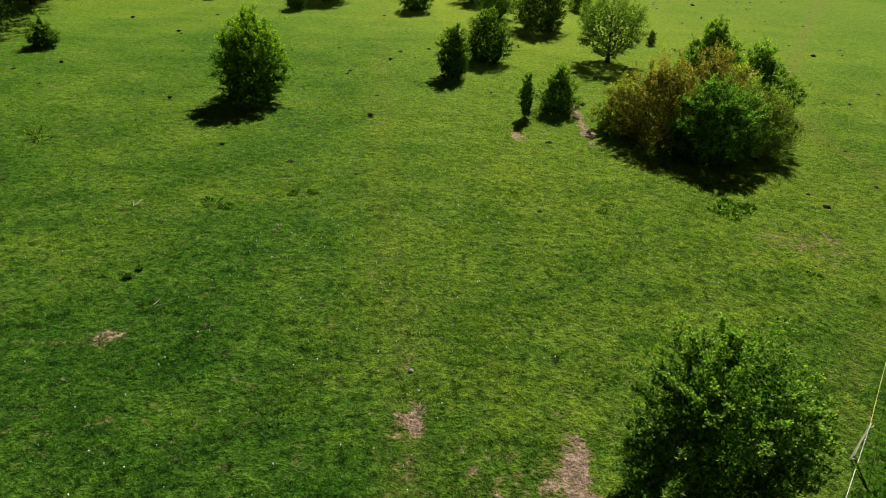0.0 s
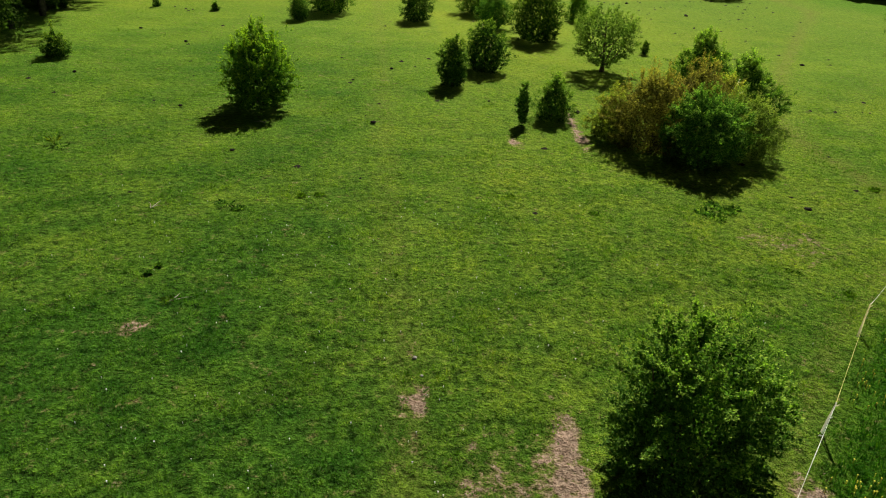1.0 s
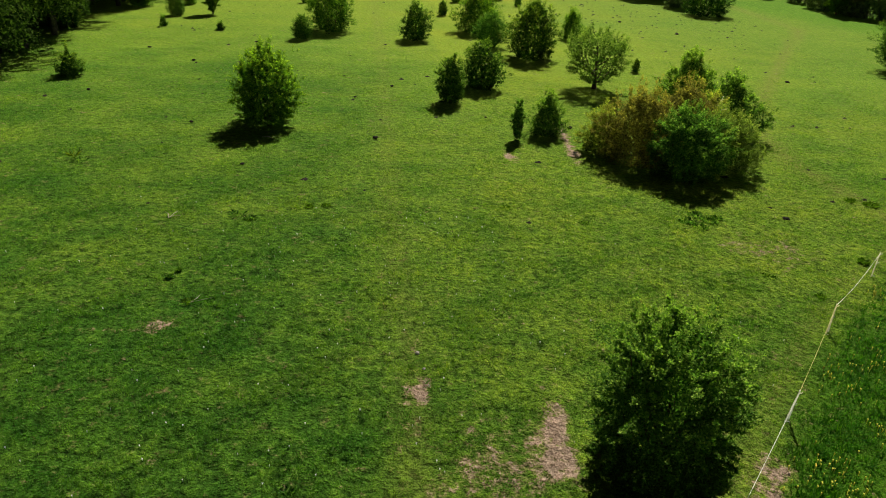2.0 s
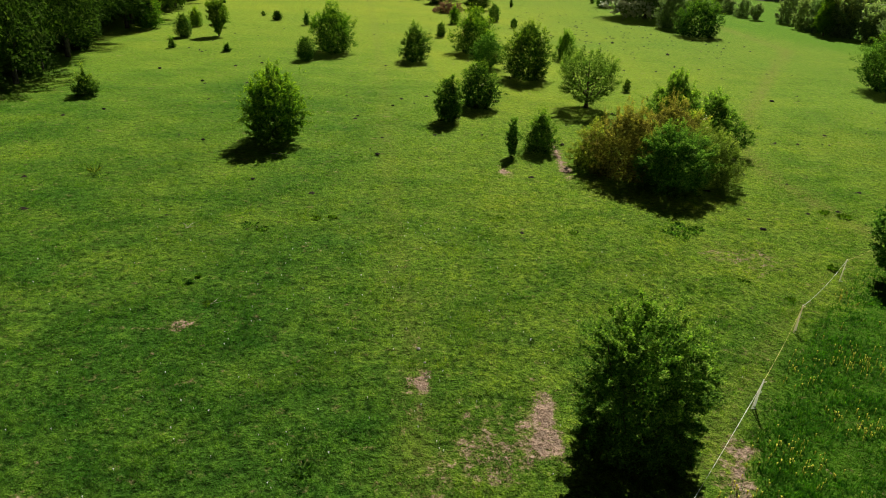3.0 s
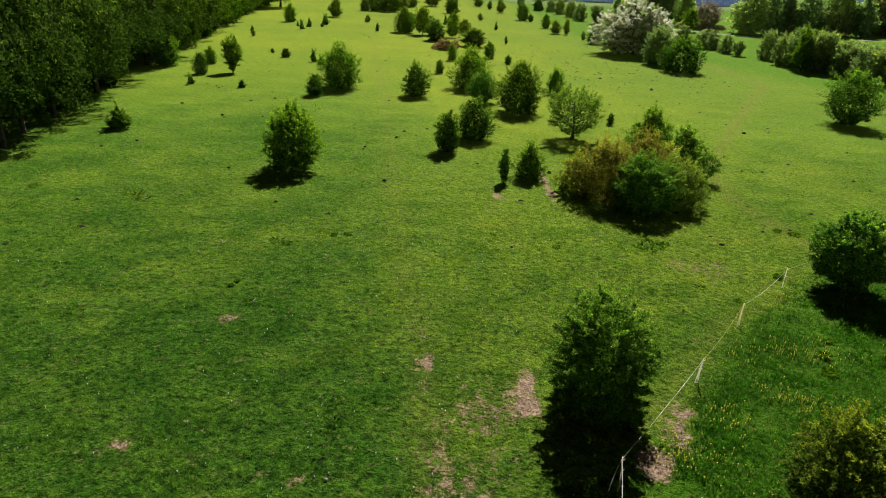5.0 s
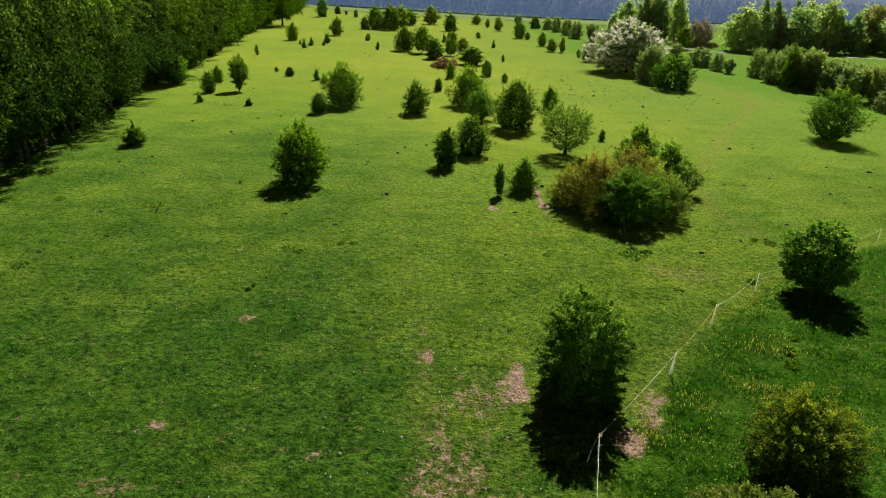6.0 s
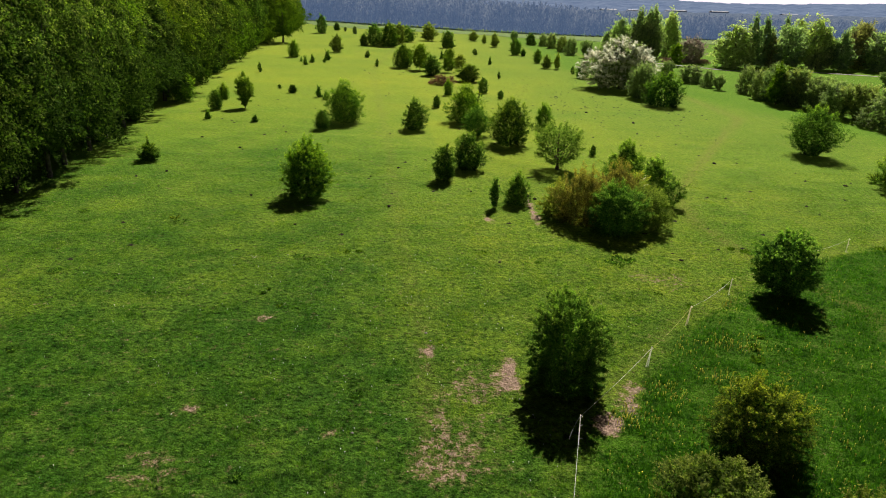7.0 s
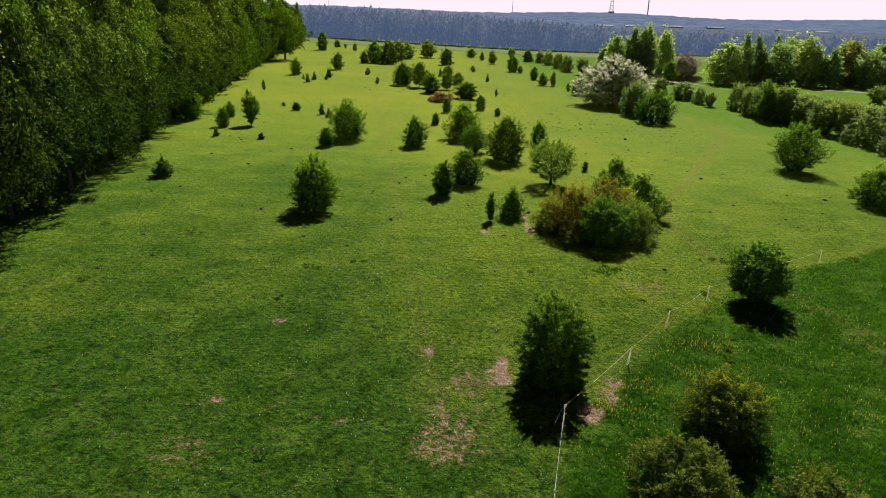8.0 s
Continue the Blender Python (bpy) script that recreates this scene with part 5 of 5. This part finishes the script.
# ---- grass and dandelions ----
def grass_material():
    m, n, l, out = material("grass_blades")
    geo, co = n.new("ShaderNodeNewGeometry"), n.new("ShaderNodeTexCoord").outputs["Object"]
    a = n.new("ShaderNodeAttribute")
    a.attribute_name = "lush"
    short = ramp(n, l, geo.outputs["Random Per Island"], [(0.0, (0.1, 0.215, 0.02)), (0.6, (0.2, 0.355, 0.034)), (0.95, (0.32, 0.46, 0.06)), (1.0, (0.5, 0.46, 0.22))])
    tall = ramp(n, l, geo.outputs["Random Per Island"], [(0.0, (0.022, 0.1, 0.006)), (0.7, (0.052, 0.19, 0.009)), (1.0, (0.125, 0.29, 0.016))])
    r = n.new("ShaderNodeAttribute")
    r.attribute_name = "rich_dimmed"
    w = n.new("ShaderNodeAttribute")
    w.attribute_name = "away"
    tuft, patch, wander = mottle(n, l, co, r.outputs["Fac"], w.outputs["Fac"])
    short = mix(n, l, 1.0, short, wander, "MULTIPLY")
    tall = mix(n, l, 1.0, tall, ramp(n, l, tuft, [(0.36, (0.5, 0.6, 0.6)), (0.5, (1.0, 1.0, 1.0)), (0.64, (1.6, 1.45, 1.2))]), "MULTIPLY")
    tone = mix(n, l, a.outputs["Fac"], short, tall)
    p = n.new("ShaderNodeBsdfPrincipled")
    p.inputs["Roughness"].default_value, p.inputs["Specular IOR Level"].default_value = 0.7, 0.05
    l.new(tone, p.inputs["Base Color"])
    tr = n.new("ShaderNodeBsdfTranslucent")
    l.new(mix(n, l, 1.0, tone, (1.15, 1.25, 0.5), "MULTIPLY"), tr.inputs["Color"])
    s = n.new("ShaderNodeMixShader")
    s.inputs[0].default_value = 0.6
    l.new(p.outputs[0], s.inputs[1])
    l.new(tr.outputs[0], s.inputs[2])
    l.new(s.outputs[0], out.inputs["Surface"])
    return m


def surface_z(x, y):
    f = np.clip(1 - np.hypot(x, y - 25) / 150, 0, 1)
    return ground_z(x, y) + f * (0.05 * lumps(x, y, 0.05, 0.9) + 0.018 * lumps(x, y, 0.9, 4.0)) - 0.03 * worn(x, y)


def grass(count, y0, y1, spread, blade, seed, blades=3, tall=1.0):
    """Tufts of leaning blades, in clumps, fewer where the earth is bare."""
    rng = np.random.default_rng(seed)
    y = y0 + (y1 - y0) * rng.beta(spread, 2.0, count * 2)
    x = rng.uniform(-1, 1, count * 2) * (18 + 0.72 * np.maximum(y, 0)) + 1.0
    clump = lumps(x * 2.3, y * 2.3, 0.6, 9.0) + 0.25 * lumps(x, y, 0.2, 1.2)
    bare = worn(x, y)
    keep = (rng.random(count * 2) < 0.66 + 0.2 * clump) & (rng.random(count * 2) > bare * 1.25) & (x > wood_edge(y) + 1)
    x, y, clump = x[keep][:count], y[keep][:count], clump[keep][:count]
    lush = np.clip(beyond_fence(x, y) / 0.8, 0, 1) * (x < 60) * np.clip((42 - y) / 12, 0, 1)
    n = len(x)
    size = blade * np.clip(1 + 0.3 * clump, 0.4, 1.9) * (1 + 1.2 * lush * tall)
    az = rng.uniform(0, 6.28, (n, blades))
    lean = rng.uniform(0.5, 1.2, (n, blades))
    ln = size[:, None] * rng.uniform(0.6, 1.3, (n, blades))
    root = np.c_[x, y, surface_z(x, y) - 0.005][:, None] + np.stack([rng.normal(0, 0.35, (n, blades)) * blade, rng.normal(0, 0.35, (n, blades)) * blade, np.zeros((n, blades))], -1)
    tip = root + np.stack([np.cos(az) * lean * ln, np.sin(az) * lean * ln, ln * np.sqrt(np.maximum(1 - (lean * 0.8) ** 2, 0.1))], -1)
    wd = 0.13 * blade + 0.006
    side = np.stack([-np.sin(az), np.cos(az), np.zeros_like(az)], -1) * wd
    v = np.stack([root - side, root + side, tip], 2).reshape(-1, 3)
    return mesh_from("grass", v, np.arange(len(v)).reshape(-1, 3), [("lush", np.repeat(lush, blades * 3)), ("rich_dimmed", np.repeat(rich_and_dimmed(x, y), blades * 3)), ("away", np.repeat(distant(y), blades * 3))])


GRASS = grass_material()
for name, label, args in (("grass", "short grazed grass tufts of the near pasture", (250000, -1, 62, 1.0, 0.062, 201)),
                          ("grass", "grass tufts at the near end of the pasture", (30000, -26, 1, 1.6, 0.075, 203, 2)),
                          ("grass", "grass tufts of the middle pasture", (60000, 8, 80, 1.7, 0.09, 202, 2))):
    ob = tagged(new(name, grass(*args)), label, "grass", kind="stuff")
    ob.data.materials.append(GRASS)



def droppings(count, seed):
    """Small dark clods strewn over the turf, as four-sided heaps."""
    rng = np.random.default_rng(seed)
    x, y = rng.uniform(-26, 42, count), rng.uniform(18, 135, count)
    far = rng.random(count) < 0.45
    x, y = np.where(far, rng.normal(24, 9, count), x), np.where(far, rng.normal(98, 16, count), y)
    ok = (beyond_fence(x, y) < -2) & (x > wood_edge(y) + 4)
    v, f = [], []
    for px, py, r in zip(x[ok], y[ok], rng.uniform(0.07, 0.24, ok.sum())):
        o, z = len(v), float(surface_z(np.array([px]), np.array([py]))[0])
        v += [(px + r * rng.uniform(0.6, 1.5) * math.cos(a), py + r * rng.uniform(0.6, 1.3) * math.sin(a), z - 0.02) for a in np.arange(5) * 1.2566]
        v += [(px + 0.3 * r, py, z + 0.45 * r)]
        f += [(o + k, o + (k + 1) % 5, o + 5) for k in range(5)]
    return mesh_from("dung_clods", v, f)


ob = tagged(new("dung_clods", droppings(420, 221)), "small dark clods strewn over the grazed turf", "clods", kind="stuff")
ob.data.materials.append(CLOD)
DANDELION = plain_material("dandelion_yellow", (0.72, 0.68, 0.05), (0.9, 0.86, 0.12), 30, 0.7, 0.1)


def dandelions(count, seed):
    """Domed yellow flower heads in drifts, over the tall grass."""
    rng = np.random.default_rng(seed)
    drift = [(11.9, 10.5, 0.9), (12.7, 10.1, 0.7), (13.4, 13.7, 1.0), (15.3, 18.8, 1.0), (15.0, 13.5, 1.2), (11.4, 13.2, 1.2), (9.1, 9.1, 1.0), (9.6, 8.9, 0.8), (7.2, 7.2, 0.8), (7.8, 7.0, 1.0), (14.4, 13.8, 1.0), (9.5, 6.0, 2.0), (7.0, 3.5, 1.6), (16.0, 6.5, 1.8), (19.0, 8.0, 2.2), (14.5, 9.0, 2.0), (18.5, 13.0, 2.5), (13.0, 3.0, 2.0)]
    c = np.array(drift)[rng.integers(0, len(drift), count)]
    x, y = c[:, 0] + rng.normal(0, 0.55, count) * c[:, 2], c[:, 1] + rng.normal(0, 0.55, count) * c[:, 2]
    wild = rng.random(count) < 0.25
    x, y = np.where(wild, rng.uniform(4, 30, count), x), np.where(wild, rng.uniform(0, 26, count), y)
    keep = beyond_fence(x, y) > 0.3
    x, y = x[keep], y[keep]
    v, f = [], []
    z = surface_z(x, y) + rng.uniform(0.1, 0.2, len(x))
    for px, py, pz in zip(x, y, z):
        o, r = len(v), rng.uniform(0.014, 0.024)
        v += [(px + r * math.cos(a), py + r * math.sin(a), pz) for a in np.arange(6) * math.pi / 3]
        v += [(px, py, pz + 0.014), (px, py, pz - 0.22)]
        f += [(o + k, o + (k + 1) % 6, o + 6) for k in range(6)] + [(o, o + 3, o + 7)]
    return mesh_from("dandelions", v, f)


ob = tagged(new("dandelions", dandelions(950, 211)), "yellow dandelion flowers in tall grass beyond the fence", "flowers", kind="stuff")
ob.data.materials.append(DANDELION)


def daisies(count, seed):
    """Small white flower heads, low in the near turf."""
    rng = np.random.default_rng(seed)
    x, y = rng.normal(-4, 7, count), rng.uniform(-6, 24, count)
    keep = (beyond_fence(x, y) < -0.5) & (worn(x, y) < 0.3)
    x, y = x[keep], y[keep]
    v, f = [], []
    for px, py, pz in zip(x, y, surface_z(x, y) + rng.uniform(0.05, 0.08, len(x))):
        o, r = len(v), rng.uniform(0.01, 0.02)
        v += [(px + r * math.cos(a), py + r * math.sin(a), pz) for a in np.arange(8) * math.pi / 4] + [(px, py, pz + 0.008), (px, py, pz - 0.08)]
        f += [(o + k, o + (k + 1) % 8, o + 8) for k in range(8)] + [(o, o + 4, o + 9)]
    return mesh_from("daisies", v, f)


ob = tagged(new("daisies", daisies(420, 231)), "tiny white daisies scattered in the near turf", "flowers", kind="stuff")
ob.data.materials.append(plain_material("daisy_white", (0.7, 0.7, 0.66), (0.82, 0.82, 0.8), 30, 0.7, 0.05))
